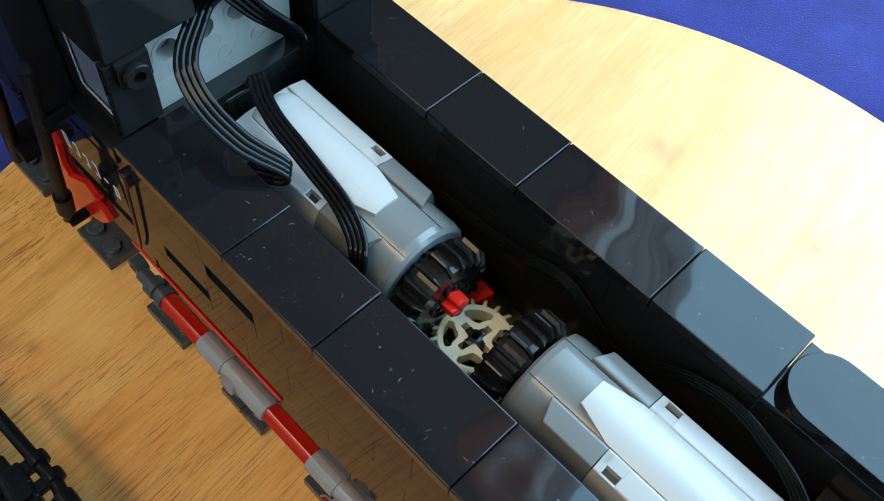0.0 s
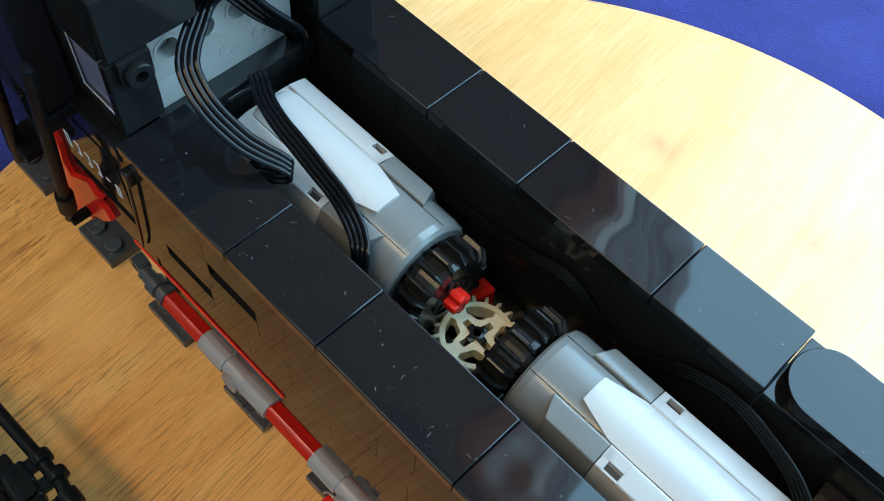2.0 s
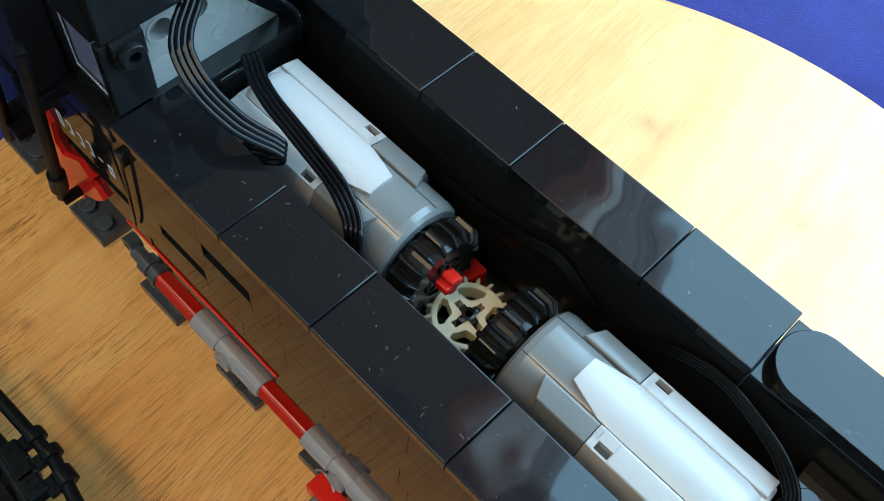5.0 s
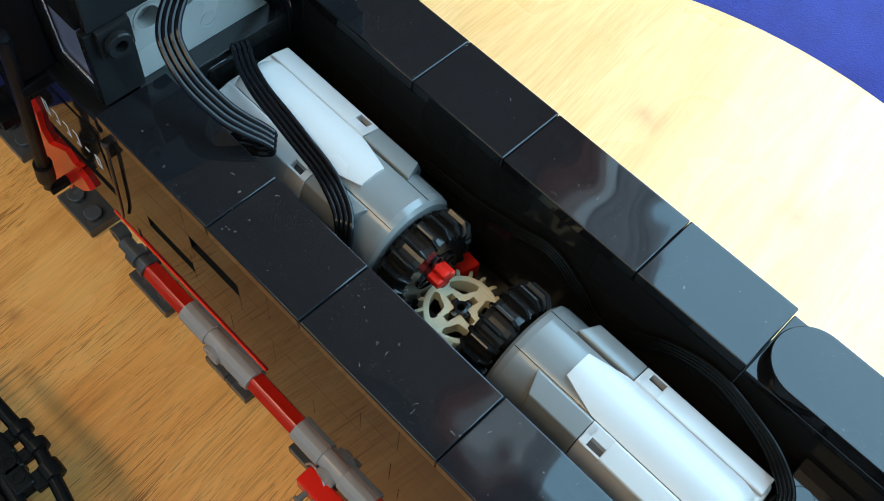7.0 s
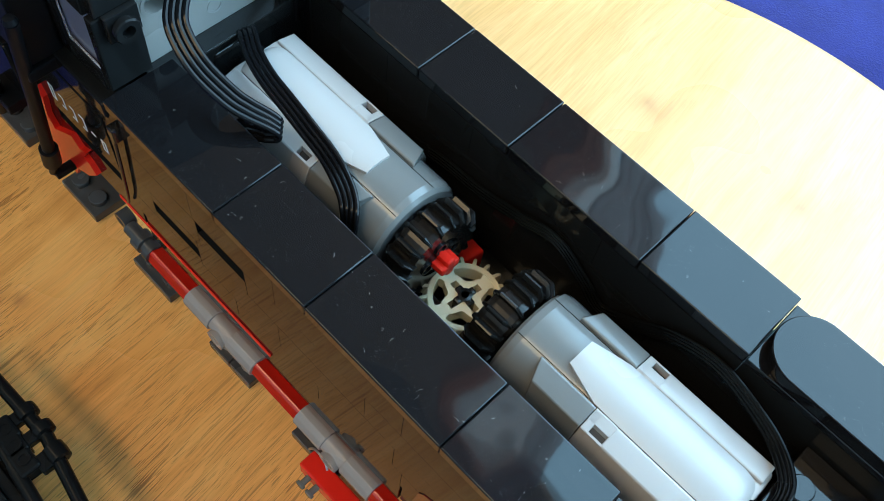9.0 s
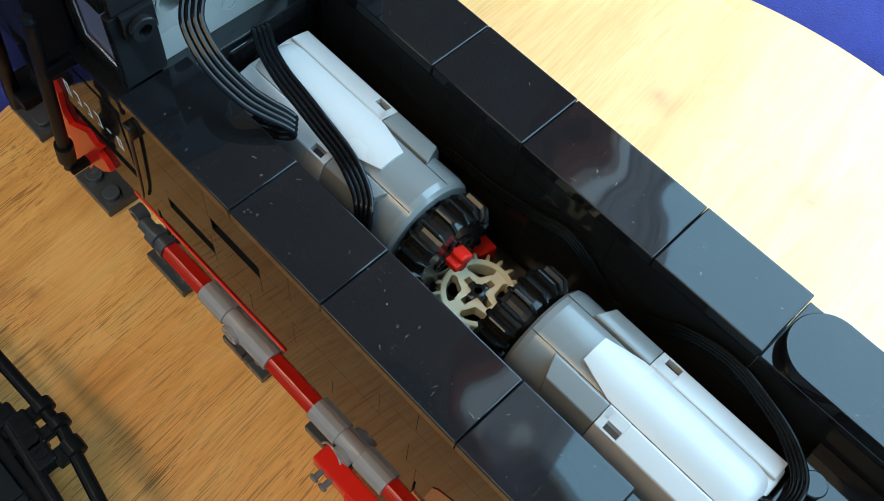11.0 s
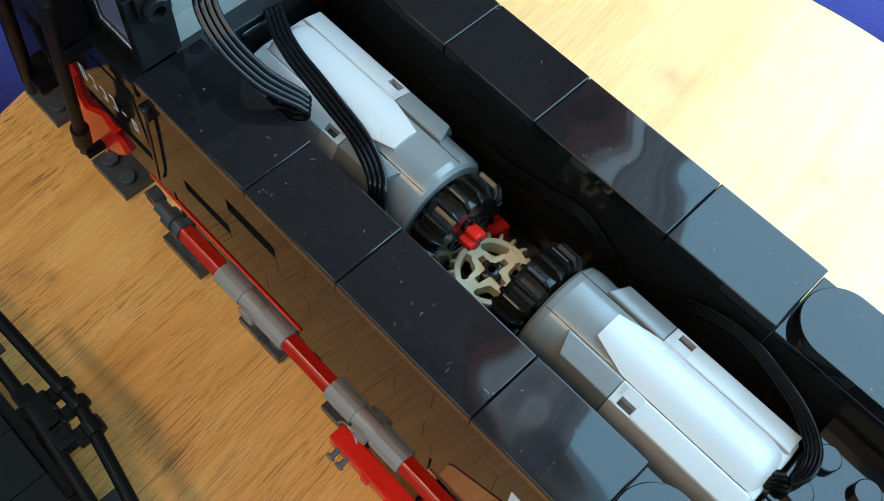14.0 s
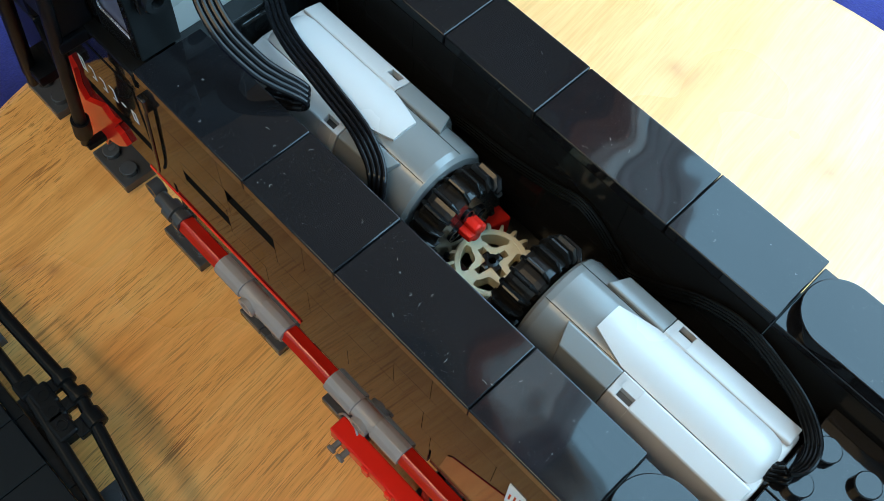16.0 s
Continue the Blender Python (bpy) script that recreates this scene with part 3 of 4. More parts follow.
# red step bracket and its strut
bm = prism(B(), [(-63.3, 65.3), (-62.3, 62.3), (-64.6, 53.8), (-63.4, 49.8), (-54.2, 56.7), (-52.1, 54.0), (-48.9, 55.8), (-51.7, 51.2), (-49.8, 50.6), (-48.2, 47.8), (-53.4, 42.0), (-59.1, 38.4), (-62.0, 33.0), (-63.6, 35.2), (-65.4, 34.6), (-70.5, 26.0), (-75.6, 22.5), (-74.0, 31.5), (-70.0, 37.5), (-71.6, 44.0), (-67.4, 55.7)], "y", -1.3, 0.05)
part("step_bracket", bm, RED_BRIGHT, tender, "bright red step bracket")
bm = rod(B(), (-58.6, -6, 48), (-44.4, -6, 104), 1.4)
lathe(bm, [(0, 1.3), (1.0, 1.0), (1.4, 0), (0, 0)][::-1], (-44.4, -6, 104), "z", 18)
rod(bm, (-59.4, -6, 45.5), (-57.4, -6, 53), 2.1)
rod(bm, (-62.2, -6, 38.5), (-59.2, -6, 46), 1.0)
rod(bm, (-62.2, -6, 38.5), (-61.0, -4.0, 38.0), 1.0)
part("hand_rod", bm, MATT_ROD, tender, "leaning black hand rod at the cab step")
bm = rod(B(), (-79, -6, 50), (-66, -6, 97), 1.7)
rod(bm, (-81, -6, 43.5), (-79, -6, 51), 1.3)
part("hand_rod", bm, MATT_ROD, tender, "black hand rod at the far cab step")
part("rod_foot", box(B(), -62.4, -60.2, -6.2, -1.2, 37, 39, 0.3), MATT_ROD, tender)
part("rod_foot", box(B(), -82, -72.5, -6.6, 10.5, 50, 53, 0.3), MATT_ROD, tender)
part("rod_head", box(B(), -50.6, -47, -6.4, 0.3, 85, 88, 0.4), MATT_ROD, tender)

# cab walls above the waist
for x0, x1, z0, z1 in ((-70, -45.3, 88.4, 122.1), (-45.2, -34.3, 88.4, 93.4), (-45.2, -34.3, 107.8, 122.1)):
    part("cab_wall", box(B(), x0, x1, 2.4, 5.0, z0, z1, 0.2, 1), BLACK, tender)
part("corner_post", box(B(), -34.2, -32, 2.4, 11.2, 90.1, 108.0, 0.2, 1), BLACK, tender)
win = part("cab_window", box(B(), -45.2, -34.2, 3.4, 4.2, 93.4, 107.8), GLASS, tender, "lavender-grey cab window with a silver frame line", False)
bm = rod(B(), (-45.0, 2.9, 107.4), (-44.6, 2.9, 94.0), 0.22)
rod(bm, (-44.6, 2.9, 94.0), (-34.6, 2.9, 93.7), 0.25)
part("frame_line", bm, SILVER, win, "silver line")
# pin block on the corner, with an open bore
bm = box(B(), -32, -30.6, 4.2, 10.8, 102.5, 108.6, 0.3)
lathe(bm, [(1.3, -3.0), (1.3, 1.6), (2.35, 1.6), (2.6, 1.3), (2.6, 0.4), (2.2, 0.2), (2.2, -3.0)], (-30.4, 7.2, 105.3), "x", 26)
part("pin_block", bm, BLACK, tender, "black block with an open pin bore")
# header across the cab front
part("header", box(B(), -46, -36.8, 5.1, 60, 104.1, 122, 0.4), BLACK, tender, "glossy black header beam across the cab")
part("header_end", box(B(), -36.7, -32, 3.2, 22, 108.1, 122, 0.4), BLACK, tender)


# two unseen blocks added above the view to shade the bored grey wall
part("header_end", box(B(), -36.7, -29, 30, 63, 111, 122, 0.4), BLACK, tender)
part("panel_shade_block", box(B(), -36.7, -29, 41, 63, 105, 110.9, 0.4), BLACK, tender)


def bored_panel(y0, y1, x, z0, z1, holes, r):
    """A plate across the train with round recesses that have a raised rim."""
    bm = B()
    ys = [y0] + [(a[0] + b[0]) / 2 for a, b in zip(holes, holes[1:])] + [y1]
    for (hy, hz), a, b in zip(holes, ys, ys[1:]):
        n = 32
        ring, sq = [], []
        for k in range(n):
            t = 2 * math.pi * k / n
            cy, cz = math.cos(t), math.sin(t)
            ring.append((hy + r * cy, hz + r * cz))
            s = 1 / max(abs(cy), abs(cz))
            py, pz = cy * s, cz * s
            sq.append((hy + py * ((b - hy) if py > 0 else (hy - a)), hz + pz * ((z1 - hz) if pz > 0 else (hz - z0))))
        rv = [bm.verts.new((x, *p)) for p in ring]
        dv = [bm.verts.new((x - 7.4, *p)) for p in ring]
        sv = [bm.verts.new((x, *p)) for p in sq]
        for k in range(n):
            j = (k + 1) % n
            bm.faces.new((rv[k], rv[j], sv[j], sv[k]))
            bm.faces.new((rv[k], dv[k], dv[j], rv[j]))
        bm.faces.new(dv)
    box(bm, x - 8, x - 7.5, y0, y1, z0, z1)
    box(bm, x - 4.0, x - 0.02, y0, y1, z0 - 0.02, z0)
    box(bm, x - 4.0, x - 0.02, y0, y1, z1, z1 + 0.02)
    for hy, hz in holes:
        lathe(bm, [(r + 0.02, -0.1), (r + 0.75, -0.1), (r + 0.75, 0.12), (r + 0.02, 0.12)], (x, hy, hz), "x", 32)
    return bm


part("bored_brick", bored_panel(11.4, 46.0, -37.6, 84.6, 104.0, [(17.4, 98.6), (25.6, 98.6), (33.8, 98.6), (42.0, 98.6)], 2.45), LIGHT_GREY, tender, "pale grey brick wall with round pin bores")
# dark discs standing in for the shade deep in the bores
for y in (17.4, 25.6, 33.8, 42.0):
    part("bore_shade", lathe(B(), [(2.4, -3.2), (2.4, -3.0), (0, -3.0)], (-37.6, y, 98.6), "x", 26), DARK_GREY, tender)
for y in (21.5, 29.7, 37.9):
    part("moulding_ring", lathe(B(), [(1.3, 0), (1.9, 0), (1.9, 0.1), (1.3, 0.1)], (-37.62, y, 89.6), "x", 26), LIGHT_GREY, tender)
part("ledge", box(B(), -44, -33, 11.4, 48.5, 80.5, 84.5, 0.3), BLACK_SATIN, tender)
part("bulkhead", box(B(), -40, -34, 15.6, 48.6, 53.0, 80.4, 0.3), BLACK_SATIN, tender)
part("cab_far_wall", box(B(), -70, -32.3, 49, 64, 50, 112, 0.3), BLACK, tender)
part("cab_back", box(B(), -72, -66, 5, 60, 46.5, 128, 0.3), BLACK_SATIN, tender)
part("front_block", box(B(), -175, -72.2, -2, 62, 70, 130, 1.0), MATT_BLACK, tender)
part("front_side", box(B(), -175, -72.2, -2, 9.9, 50, 69.9, 0.5), BLACK, tender)
part("front_block_base", box(B(), -150, -72.2, 10, 54, 20, 69.9, 1.0), MATT_BLACK, tender)
part("cab_overhang", box(B(), -110, -48, -5.0, 2.2, 88, 128, 0.4), MATT_BLACK, tender)
part("cab_roof", box(B(), -76, -46.2, 1, 63, 122.2, 130, 0.8), BLACK, tender)
part("cab_floor", box(B(), -72, -34.1, 6.1, 48.9, 46.3, 50, 0.2), BLACK_SATIN, tender)


# ---- gears ----
def gear(bm, teeth, r_root, r_tip, half, ri, axis, centre, phase=0.0):
    """Double bevel gear: a rim and teeth that taper to both faces."""
    c = Vector(centre)

    def at(r, a, h):
        u, w = r * math.cos(a), r * math.sin(a)
        return c + Vector({"z": (u, w, h), "x": (h, u, w)}[axis])
    lathe(bm, [(ri, -half * 0.86), (r_root, -half * 0.86), (r_root + 0.25, -half * 0.5), (r_root + 0.25, half * 0.5), (r_root, half * 0.86), (ri, half * 0.86), (ri, -half * 0.86)][:-1] + [(ri, -half * 0.86)], centre, axis, 60)
    p = 2 * math.pi / teeth
    for k in range(teeth):
        a = phase + p * k
        secs = []
        for h, rt, wt, wr in ((-half, r_root + 0.5, 0.02, 0.14), (-half * 0.55, r_tip, 0.10, 0.2), (half * 0.55, r_tip, 0.10, 0.2), (half, r_root + 0.5, 0.02, 0.14)):
            rr = r_root - 0.6
            secs.append([bm.verts.new(at(r, a + w * p, h)) for r, w in ((rr, -wr), (rt - 0.9 * (rt > r_root + 1), -wt - 0.07), (rt - 0.05, -wt), (rt + 0.08, 0), (rt - 0.05, wt), (rt - 0.9 * (rt > r_root + 1), wt + 0.07), (rr, wr))])
        for s, t in zip(secs, secs[1:]):
            for i in range(7):
                j = (i + 1) % 7
                bm.faces.new((s[i], s[j], t[j], t[i]))
        bm.faces.new(secs[0][::-1])
        bm.faces.new(secs[-1])
    return bm


GX, GY = 32.9, 32.0
AX = 70.2
GEAR_Y, GEAR_TOP = 32.6, 63.4
tan_gear = thing("gear", GX, GEAR_Y, GEAR_TOP - 5, "tan plastic toothed gear lying flat on a black axle", "gear", "gears between the motors")


def crown_gear(bm, cx, cy, top, teeth, phase):
    """Flat bevel gear: a ring whose teeth slope down and outwards from its upper face."""
    lathe(bm, [(6.35, -4.2), (8.4, -4.2), (8.4, -2.6), (7.65, -0.25), (7.45, 0.0), (6.5, 0.0), (6.35, -0.2), (6.35, -4.2)], (cx, cy, top), "z", 80)
    p = 2 * math.pi / teeth
    for k in range(teeth):
        a = phase + p * k
        secs = []
        for r, z0, z1, w in ((6.9, -1.2, 0.0, 0.17), (7.9, -2.4, -0.15, 0.155), (9.0, -3.4, -0.75, 0.12), (9.75, -3.4, -1.5, 0.06)):
            d = w * p
            secs.append([bm.verts.new((cx + r * math.cos(q), cy + r * math.sin(q), top + z)) for q, z in ((a - d * 1.5, z0), (a - d, z1), (a + d, z1), (a + d * 1.5, z0))])
        for s, t in zip(secs, secs[1:]):
            for i in range(4):
                j = (i + 1) % 4
                bm.faces.new((s[i], s[j], t[j], t[i]))
        bm.faces.new(secs[0][::-1])
        bm.faces.new(secs[-1])
    return bm


part("toothed_rim", crown_gear(B(), GX, GEAR_Y, GEAR_TOP, 20, radians(12)), TAN, tan_gear)
TURN = radians(-8)
bm = B()
for k in range(4):
    a = TURN + math.pi / 2 * k
    u, w = math.cos(a), math.sin(a)

    def turned(points):
        return [(GX + p * u - q * w, GEAR_Y + p * w + q * u) for p, q in points]
    # hub quarter beside the cross-shaped bore, scooped on its outer side, then one flaring spoke
    arc = [(5.1 - 1.75 * math.sin(math.pi * i / 10), radians(17 + 56 * i / 10)) for i in range(11)]
    prism(bm, turned([(0.75, 0.75), (4.0, 0.75)] + [(r * math.cos(b), r * math.sin(b)) for r, b in arc] + [(0.75, 4.0)]), "z", GEAR_TOP - 3.4, GEAR_TOP - 0.1)
    prism(bm, turned([(3.85, -1.25), (4.9, -1.35), (5.6, -1.5), (6.5, -2.3), (6.5, 2.3), (5.6, 1.5), (4.9, 1.35), (3.85, 1.25)]), "z", GEAR_TOP - 3.4, GEAR_TOP - 0.13)
part("web", bm, TAN, tan_gear)
bm = B()
for k in range(2):
    m0 = bmesh.new()
    box(m0, -2.4, 2.4, -0.8, 0.8, -9.5, 0.5, 0.3)
    bmesh.ops.transform(m0, matrix=Matrix.Translation((GX, GEAR_Y, GEAR_TOP)) @ Matrix.Rotation(math.pi / 2 * k + TURN, 4, "Z"), verts=m0.verts)
    me0 = bpy.data.meshes.new("tmp")
    m0.to_mesh(me0)
    bm.from_mesh(me0)
    bpy.data.meshes.remove(me0)
    m0.free()
part("axle", bm, BLACK_GEAR, tan_gear, "black cross axle")
part("hub_dimple", lathe(B(), [(1.5, 0.3), (1.5, 0.75), (0.85, 0.85), (0.7, 0.5), (0.0, 0.5)], (GX, GEAR_Y, GEAR_TOP), "z", 16), BLACK_GEAR, tan_gear)


def drive_gear(x, side, axle, material_axle, phase):
    g = thing("gear", x, GY, AX - 11, "black plastic toothed gear on the motor shaft", "gear", "gears between the motors")
    bm = gear(B(), 20, 9.0, 11.2, 3.6, 5.0, "x", (x, GY, AX), phase)
    part("toothed_rim", bm, BLACK_GEAR, g, "", False)
    bm = lathe(B(), [(2.2, -3.3), (5.2, -2.6), (5.2, 2.6), (2.2, 3.3)], (x, GY, AX), "x", 32)
    for k in range(4):
        a = math.pi / 2 * k + phase
        lathe(bm, [(1.2, side * 3.0), (1.5, side * 3.0), (1.5, side * 3.5), (1.2, side * 3.5)], (x, GY + 3.6 * math.cos(a), AX + 3.6 * math.sin(a)), "x", 16)
    part("web", bm, BLACK_GEAR, g)
    end = x + side * axle
    bm = B()
    box(bm, min(x, end), max(x, end), GY - 2.5, GY + 2.5, AX - 1.1, AX + 1.1, 0.6)
    box(bm, min(x, end), max(x, end), GY - 1.1, GY + 1.1, AX - 2.5, AX + 2.5, 0.6)
    part("axle", bm, material_axle, g, "red cross axle" if material_axle is RED_BRIGHT else "")
    return g


drive_gear(22.4, 1, 6.4, RED_BRIGHT, 0.06)
drive_gear(43.7, -1, 4.4, BLACK_GEAR, 0.16)

# bearing block under the gears, with a red bush beside it
bearing = thing("bearing_block", 26, 32, 53, "black bored beam with a red bush beside the gears", "beam")
bm = box(B(), 17.5, 31.5, 22.5, 29.5, 53, 60.5, 0.5)
lathe(bm, [(2.4, 60.4), (3.2, 60.4), (3.2, 60.9), (2.4, 60.9)], (25.5, 26, 0), "z", 24)
part("beam", bm, BLACK_SATIN, bearing)
part("bush", prism(B(), [(20.8, 40.2), (26.0, 39.6), (27.2, 45.0), (21.6, 45.4)], "z", 53.1, 59.4, 0.5), RED_BRIGHT, bearing, "bright red plastic bush")


# ---- motors ----
def ribbon(points, sides, count=4, pitch=1.28, r=0.72, name="wire", parent=None, material=RUBBER):
    path = smooth_path(points, 8)
    side = smooth_path(sides, 8)
    for k in range(count):
        bm = tube(B(), path, r, 10, [s.normalized() for s in side], (k - (count - 1) / 2) * pitch)
        part(name, bm, material, parent)


def motor(name_x, turn, label):
    """Local axes: +x is the shaft's end, z up, the shaft at z 0; 48 mm long."""
    m = thing("motor", name_x, GY, 58.2, label, "electric motor", "drive motors in the tender")
    m.rotation_euler = (0, 0, turn)
    up = 12.0

    def P(name, bm, material, text=""):
        bmesh.ops.translate(bm, verts=bm.verts, vec=(0, 0, up))
        return part(name, bm, material, m, text, True, True)
    # nose: a rounded drum with a shallow recess
    bm = lathe(B(), [(7.6, -3.0), (7.6, -0.6), (8.4, -0.1), (10.6, -0.1), (11.4, -0.8), (11.7, -2.2), (11.7, -20), (0, -20)], (0, 0, 0), "x", 64)
    lathe(bm, [(0, -3.05), (7.7, -3.0)][::-1], (0, 0, 0), "x", 64)
    lathe(bm, [(2.4, -3.2), (2.4, 1.2)], (0, 0, 0), "x", 20)
    P("nose", bm, NOSE_GREY, "mid grey rounded motor nose")
    # lower drum and base
    bm = box(B(), -47.6, -1.5, -11.8, 11.8, -12.0, -3.2, 0.5)
    box(bm, -47.6, -20.0, -11.8, 11.8, -3.3, 3.0, 0.4)
    P("base", bm, NOSE_GREY)
    for a in (-24.5, 24.5):
        y, z = 11.72 * math.sin(radians(a)), 11.72 * math.cos(radians(a))
        P("seam", rod(B(), (-19.8, y, z), (-0.9, y, z), 0.07, 6), BLACK_SATIN)
    for s in (-1, 1):
        # sloping shoulder, grey block in front, pale rail behind with a catch hole
        y = lambda a, b: (min(s * a, s * b), max(s * a, s * b))
        bm = B()
        pf = [(5.2, 11.05), (5.6, 11.3), (9.6, 10.3), (11.9, 4.8), (11.9, 0.0), (5.6, 0.0)]
        verts_a = [bm.verts.new((-19.6, s * a, b)) for a, b in pf]
        verts_b = [bm.verts.new((-7.0 - 0.42 * (a - 6), s * a, b)) for a, b in pf]
        n = len(pf)
        bm.faces.new(verts_a)
        bm.faces.new(verts_b[::-1])
        for i in range(n):
            bm.faces.new((verts_a[i], verts_a[(i + 1) % n], verts_b[(i + 1) % n], verts_b[i]))
        bmesh.ops.recalc_face_normals(bm, faces=bm.faces)
        bmesh.ops.bevel(bm, geom=list(bm.edges), offset=0.22, segments=2, profile=0.5, affect="EDGES")
        P("shoulder_block", bm, NOSE_GREY)
        pr = [(s * a, b) for a, b in ((5.2, 11.05), (5.6, 11.3), (9.6, 10.3), (11.9, 4.8), (11.9, -3.0), (5.2, -3.0))]
        bm = prism(B(), pr, "x", -47.2, -24.3, 0.25)
        prism(bm, [(s * a, b) for a, b in ((5.2, 11.05), (5.6, 11.3), (7.6, 10.8), (7.6, -3.0), (5.2, -3.0))], "x", -24.4, -19.75)
        prism(bm, pr, "x", -21.3, -19.75, 0.2)
        # the catch hole's inner shade is a plug of dark grey
        P("catch_hole_shade", prism(B(), [(s * a, b) for a, b in ((7.5, 9.3), (9.3, 8.2), (9.3, -3.0), (7.5, -3.0))], "x", -24.35, -21.25), TIE_GREY, "dark plug for the shade in the square catch hole")
        prism(bm, [(s * a, b) for a, b in ((9.2, 10.38), (9.6, 10.28), (11.9, 4.8), (11.9, -3), (9.2, -3))], "x", -24.4, -21.2)
        rail = P("side_rail", bm, WHITE_GREY, "pale grey side rail with a square catch hole")
    # raised top cover: pointed at the front, rounded across
    bm = B()
    n = 10
    front = -11.1
    rows = []
    for x, w in ((front, 13.8), (front - 3.6, 18.8), (front - 7.6, 24.2), (-24, 24.6), (-36, 24.6), (-43.5, 24.6), (-45.6, 24.2), (-47.0, 23.0), (-47.8, 21.0), (-48.1, 19.0)):
        r = 12.35 - (0.35 if x < -45 else 0) - (0.8 if x < -46.5 else 0) - (1.1 if x < -47.5 else 0) - (1.4 if x < -48 else 0)
        row = [bm.verts.new((x, r * math.sin(radians(a)), r * math.cos(radians(a)))) for a in (-w + 2 * w * k / n for k in range(n + 1))]
        rows.append(row)
    for a, b in zip(rows, rows[1:]):
        for k in range(n):
            bm.faces.new((a[k], a[k + 1], b[k + 1], b[k]))
    geo = bmesh.ops.extrude_face_region(bm, geom=list(bm.faces))
    bmesh.ops.translate(bm, verts=[v for v in geo["geom"] if isinstance(v, bmesh.types.BMVert)], vec=(0, 0, -3.0))
    P("top_cover", bm, WHITE_GREY, "pale grey raised top cover with a pointed front")
    # rear end with the cable mouth
    bm = prism(B(), [(-9.5, 8.5), (-5.6, 10.6), (5.6, 10.6), (9.5, 8.5), (11.2, 3), (11.2, -10), (-11.2, -10), (-11.2, 3)], "x", -48.0, -45.5, 0.8)
    P("rear_cap", bm, WHITE_GREY)
    bm = lathe(B(), [(3.2, -48.0), (3.4, -49.2), (4.3, -48.9), (4.5, -46)], (0, 0, 6.6), "x", 24)
    P("cable_mouth", bm, BLACK_SATIN, "dark cable mouth")
    return m


motor(18.4, 0.0, "grey electric train motor with ribbon cable draped over it")
motor(48.2, math.pi, "grey electric train motor with its cable looping back along the wall")


# ---- cables: four-wire ribbons ----
cable = thing("ribbon_cable", -12, 20, 60, "black four-wire ribbon cable looping over the tender wall", "cable")
ribbon([(-35.0, 38.5, 103), (-36.2, 31.5, 105.5), (-34.6, 25.4, 107), (-32.2, 21.2, 106), (-29.2, 17.0, 104.6), (-25.8, 14.6, 103), (-19.4, 13.6, 100.2), (-13.6, 15.0, 96.4), (-10.4, 16.6, 94.4), (-7.4, 18.6, 92.6), (-6.0, 19.7, 90.9), (-6.4, 19.5, 89.2), (-8.6, 18.2, 88.2), (-12, 17.3, 86.6), (-17, 17.3, 82), (-20, 17.4, 76)],
       [(1, 0, 0.4), (1, 0.2, 0.5), (0.9, 0.6, 0.3), (0.8, 0.8, 0.1), (0.6, 1, 0.1), (0.4, 1, 0.1), (0.2, 1, 0.2), (-0.2, 1, 0.2), (-0.45, 0.9, 0.1), (-0.7, 0.75, 0.05), (-0.72, 0.7, 0), (-0.72, 0.7, 0), (-0.6, 0.8, 0), (-0.4, 0.9, 0), (-0.3, 1, 0), (-0.3, 1, 0)], pitch=1.12, r=0.6, parent=cable)
ribbon([(-31.6, 27.5, 114), (-32.4, 30.0, 109), (-33.0, 32.4, 105.0), (-33.0, 35.8, 99.6), (-33.2, 40.4, 93.4), (-34.4, 44.4, 87.0), (-35.4, 46, 78)],
       [(0.6, 0.7, 0.4), (0.6, 0.7, 0.5), (0.6, 0.7, 0.5), (0.6, 0.6, 0.5), (0.7, 0.5, 0.5), (0.8, 0.3, 0.4), (1, 0, 0.2)], parent=cable)
cable = thing("ribbon_cable", 0, 26, 60, "black four-wire ribbon cable lying along the motor top", "cable")
ribbon([(-36.2, 33.4, 77.5), (-34.4, 33.6, 82.5), (-31.2, 32.0, 85.4), (-26.4, 29.6, 85.6), (-20.1, 27.8, 85.6), (-13.0, 27.0, 85.0), (-6.2, 26.3, 84.2), (-0.4, 25.8, 83.2), (4.6, 24.5, 82.9), (9.2, 22.7, 82.0), (11.9, 20.6, 79.6), (12.6, 19.0, 70)],
       [(0.1, 1, 0), (0.2, 1, 0), (0.3, 1, 0), (0.4, 1, 0.1), (0.4, 1, 0.2), (0.5, 1, 0.3), (0.6, 0.9, 0.4), (0.7, 0.8, 0.5), (0.8, 0.8, 0.3), (0.95, 0.5, 0.2), (1, 0.2, 0.1), (1, 0, 0)], pitch=0.98, r=0.56, parent=cable)
plug = part("plug", box(B(), -39.5, -32.6, 24.5, 33, 72, 82.6, 0.8), BLACK_SATIN, cable, "black cable plug block")
part("plug_stud", lathe(B(), [(2.4, 82.4), (2.4, 84.2), (2.1, 84.4), (0, 84.4)], (-36, 27, 0), "z", 24), BLACK_SATIN, cable)
cable = thing("ribbon_cable", 60, 46, 60, "black ribbon cable running along the inner wall beside the motors", "cable")
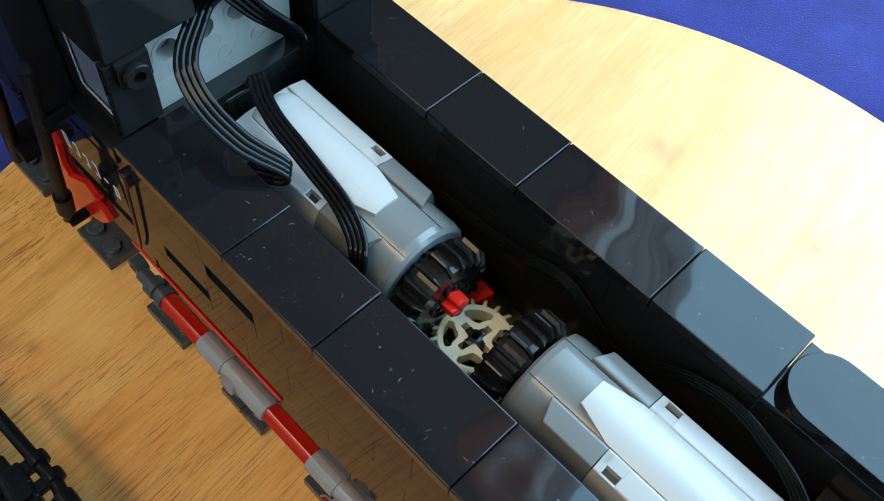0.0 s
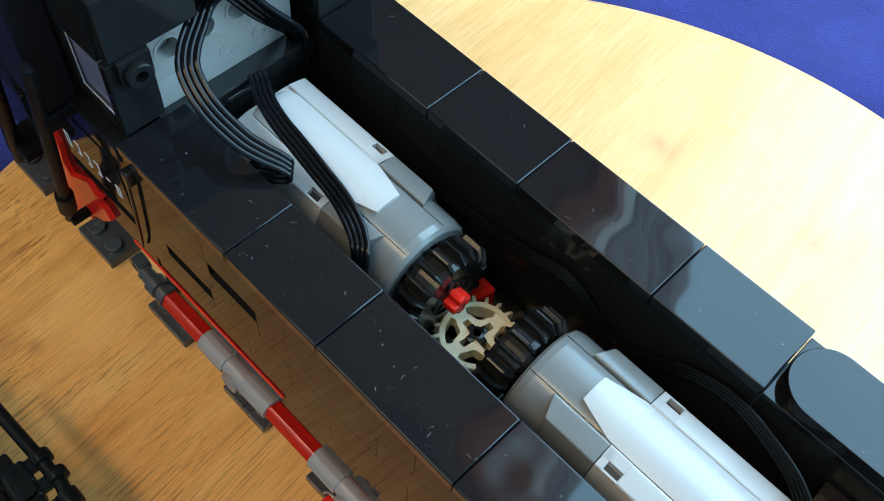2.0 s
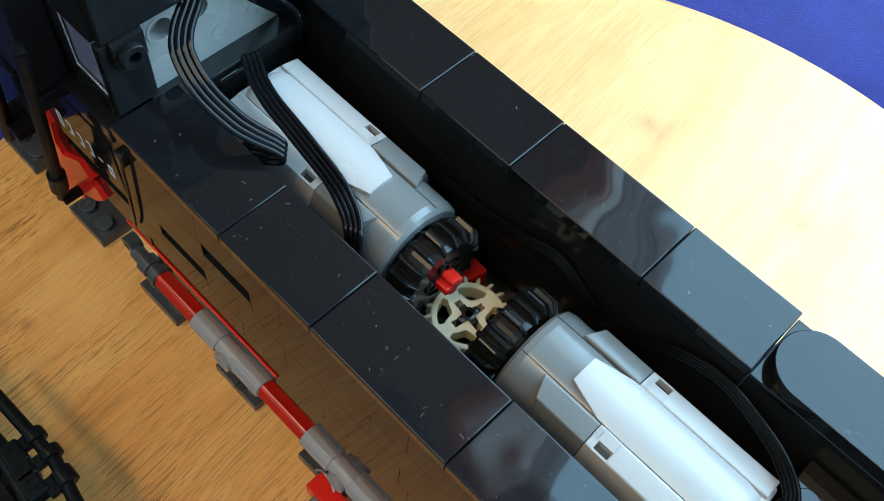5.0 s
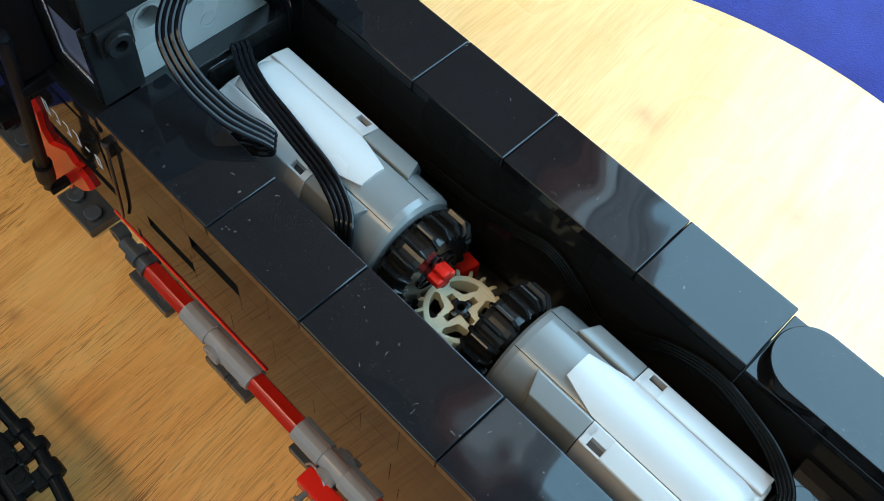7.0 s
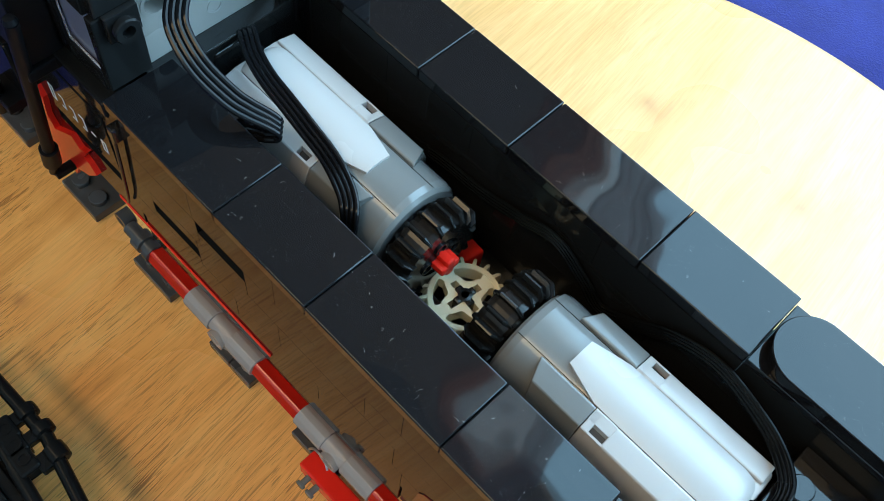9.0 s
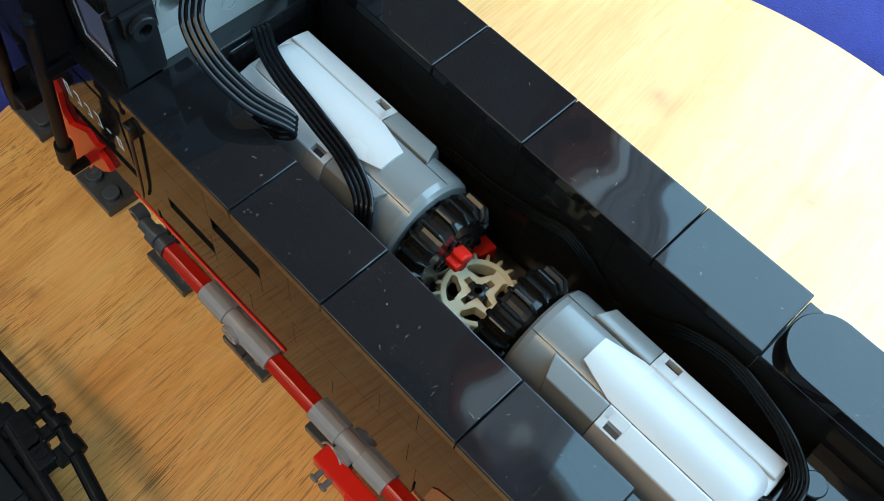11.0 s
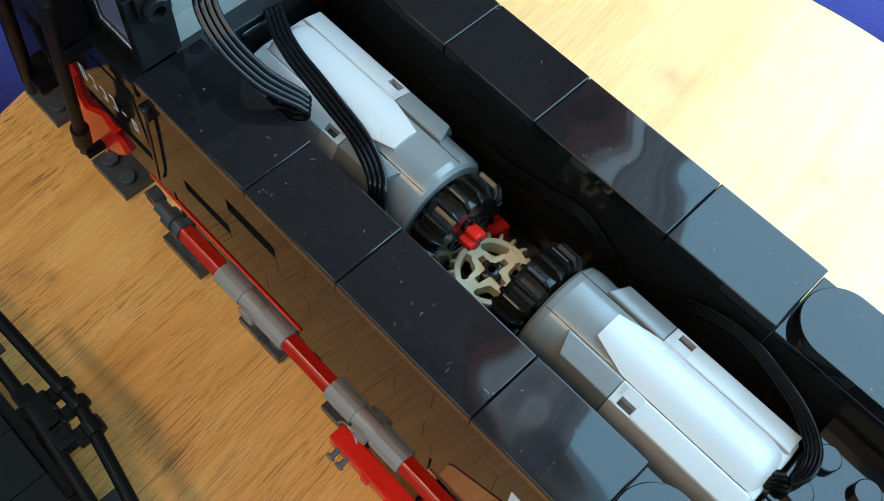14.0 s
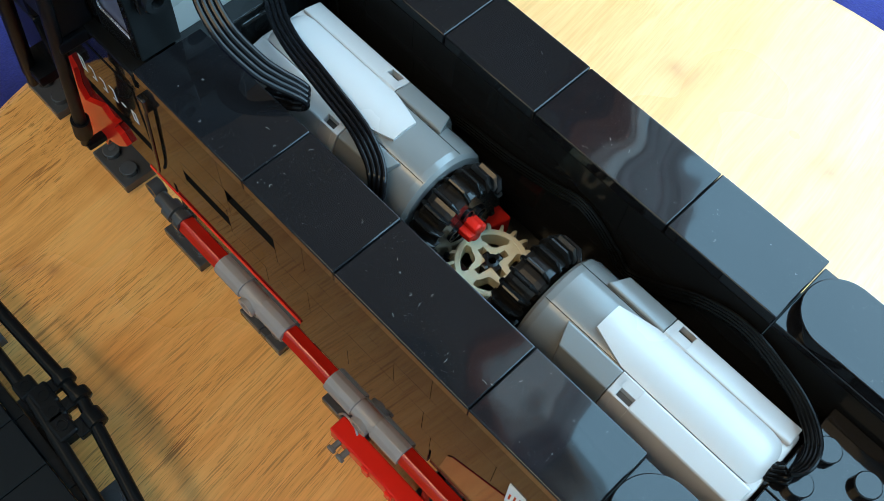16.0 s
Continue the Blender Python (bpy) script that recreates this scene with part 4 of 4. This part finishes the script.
ribbon([(-6, 47.6, 66), (7.9, 47.6, 71), (20.6, 47.6, 72.5), (30.9, 47.6, 75.2), (40.2, 47.7, 78.0), (48.7, 47.6, 73.4), (54.3, 47.6, 69.5), (62.1, 47.6, 74.6), (69.0, 47.7, 80.4), (77.7, 47.7, 83.0), (87.0, 46.0, 82.6), (93.2, 43.6, 82.6), (97.6, 39.6, 83.6), (98.9, 35.6, 84.2), (98.2, 32.4, 83.6), (96.4, 31.4, 81.6), (94.2, 31.6, 78.6)],
       [(0, 0.1, 1)] * 9 + [(0, 0.2, 1), (0.1, 0.3, 1), (0.3, 0.4, 1), (0.5, 0.3, 0.9), (0.6, 0.1, 0.8), (0.4, 0.6, 0.7), (0.1, 0.9, 0.4), (0, 1, 0.1)], count=4, pitch=0.8, r=0.5, parent=cable, material=CABLE_DULL)


# ---- second locomotive on the next track ----
loco = thing("locomotive", 0, -80, 9, "glossy black model locomotive with handrails on the next track", "locomotive")
LZ = 22.0
part("running_board", box(B(), -72, 60, -110, -54.2, LZ - 11, LZ - 2, 0.3), BLACK, loco)
xs = [-72, -44, -18.6, -5.2, 20, 46, 60]
for a, b in zip(xs, xs[1:]):
    part("tile", tile(B(), a, b, -72, -54.0, LZ + 1.4), BLACK, loco)
    part("tile", tile(B(), a, b, -90, -72.1, LZ + 1.4), BLACK, loco)
for a, b in ((-72, -30), (-29.9, -19), (-18.9, 2), (2.1, 60)):
    part("edge_strip", box(B(), a, b, -54.0, -51.4, LZ - 5.5, LZ - 0.8, 0.25), MATT_RAIL, loco)
bm = tube(B(), [Vector(q) for q in ((-72, -47.6, LZ), (-20, -48.4, LZ), (20, -52.4, LZ), (60, -56.4, LZ))], 1.6, 16)
part("handrail", bm, MATT_RAIL, loco)
bm = rod(B(), (-46, -41.9, LZ), (-12, -40.5, LZ), 1.6)
part("handrail", bm, MATT_RAIL, loco)
bm = rod(B(), (-12, -40.4, LZ), (60, -53.0, LZ), 1.6)
part("handrail", bm, MATT_RAIL, loco)
for x, y, l in ((-19.5, -40.6, 3.2), (-13.8, -40.2, 3.0), (-7.2, -41.0, 4.4)):
    bm = lathe(B(), [(1.7, -l / 2), (2.5, -l / 2 + 0.3), (2.6, 0), (2.5, l / 2 - 0.3), (1.7, l / 2)], (x, y, LZ), "x", 18)
    box(bm, x - l / 2, x + l / 2, y - 4.6, y - 1.2, LZ - 1.4, LZ + 1.2, 0.4)
    part("rail_clip", bm, MATT_RAIL, loco)
bm = B()
for x, y, w in ((-23, -47.6, 2.4), (-18.5, -46, 3.2), (-14, -46.4, 2.6), (-10, -46.8, 3.4)):
    box(bm, x - w, x + w, y - 2.6, y + 2.2, LZ - 3, LZ + 1.9, 0.7)
    lathe(bm, [(1.0, 1.7), (1.5, 1.7), (1.5, 2.3), (1.0, 2.3)], (x, y, LZ), "z", 16)
part("rail_joint", bm, MATT_RAIL, loco, "cluster of black clips joining the rails")
part("bracket", box(B(), -15, -9, -54.6, -46, LZ - 5.4, LZ - 2, 0.4), MATT_RAIL, loco)
part("bracket", box(B(), -70, -66, -54.6, -47, LZ - 5.4, LZ + 1, 0.4), MATT_RAIL, loco)
for x in (-50, -10, 30):
    for y in (-99, -61):
        part("wheel", lathe(B(), [(5, -2.5), (5, 1.6), (5.8, 2.4), (5.8, 3.6), (2, 3.8), (2, -2.5)], (x, y, 14.2), "y", 28), MATT_RAIL, loco)


loco.location.x -= 0.0042
loco.location.y -= 0.0027


# ---- lint on the tile tops ----
def lint():
    rng = random.Random(11)
    bm = B()
    for k in range(54):
        far = k % 3 == 0
        x = rng.uniform(-30, 78)
        y = rng.uniform(50, 63) if far else rng.uniform(1.5, 14)
        a, bend = rng.uniform(0, 6.3), rng.uniform(-1.6, 1.6)
        step = rng.uniform(0.06, 0.22) if k % 4 else 0.05
        pts = []
        for i in range(6):
            pts.append((x, y, TOP + 0.10 + 0.03 * math.sin(i)))
            x, y = x + step * math.cos(a), y + step * math.sin(a)
            a += bend * rng.uniform(0.2, 1.0)
        tube(bm, smooth_path(pts, 3), rng.uniform(0.014, 0.026), 5)
    return single("lint", bm, LINT, 24, 8, TOP, "pale dust fibres lying on the glossy black tiles", "dust", "", "stuff")


lint()


def motions():
    """Nothing but the camera moves in this shot."""


motions()
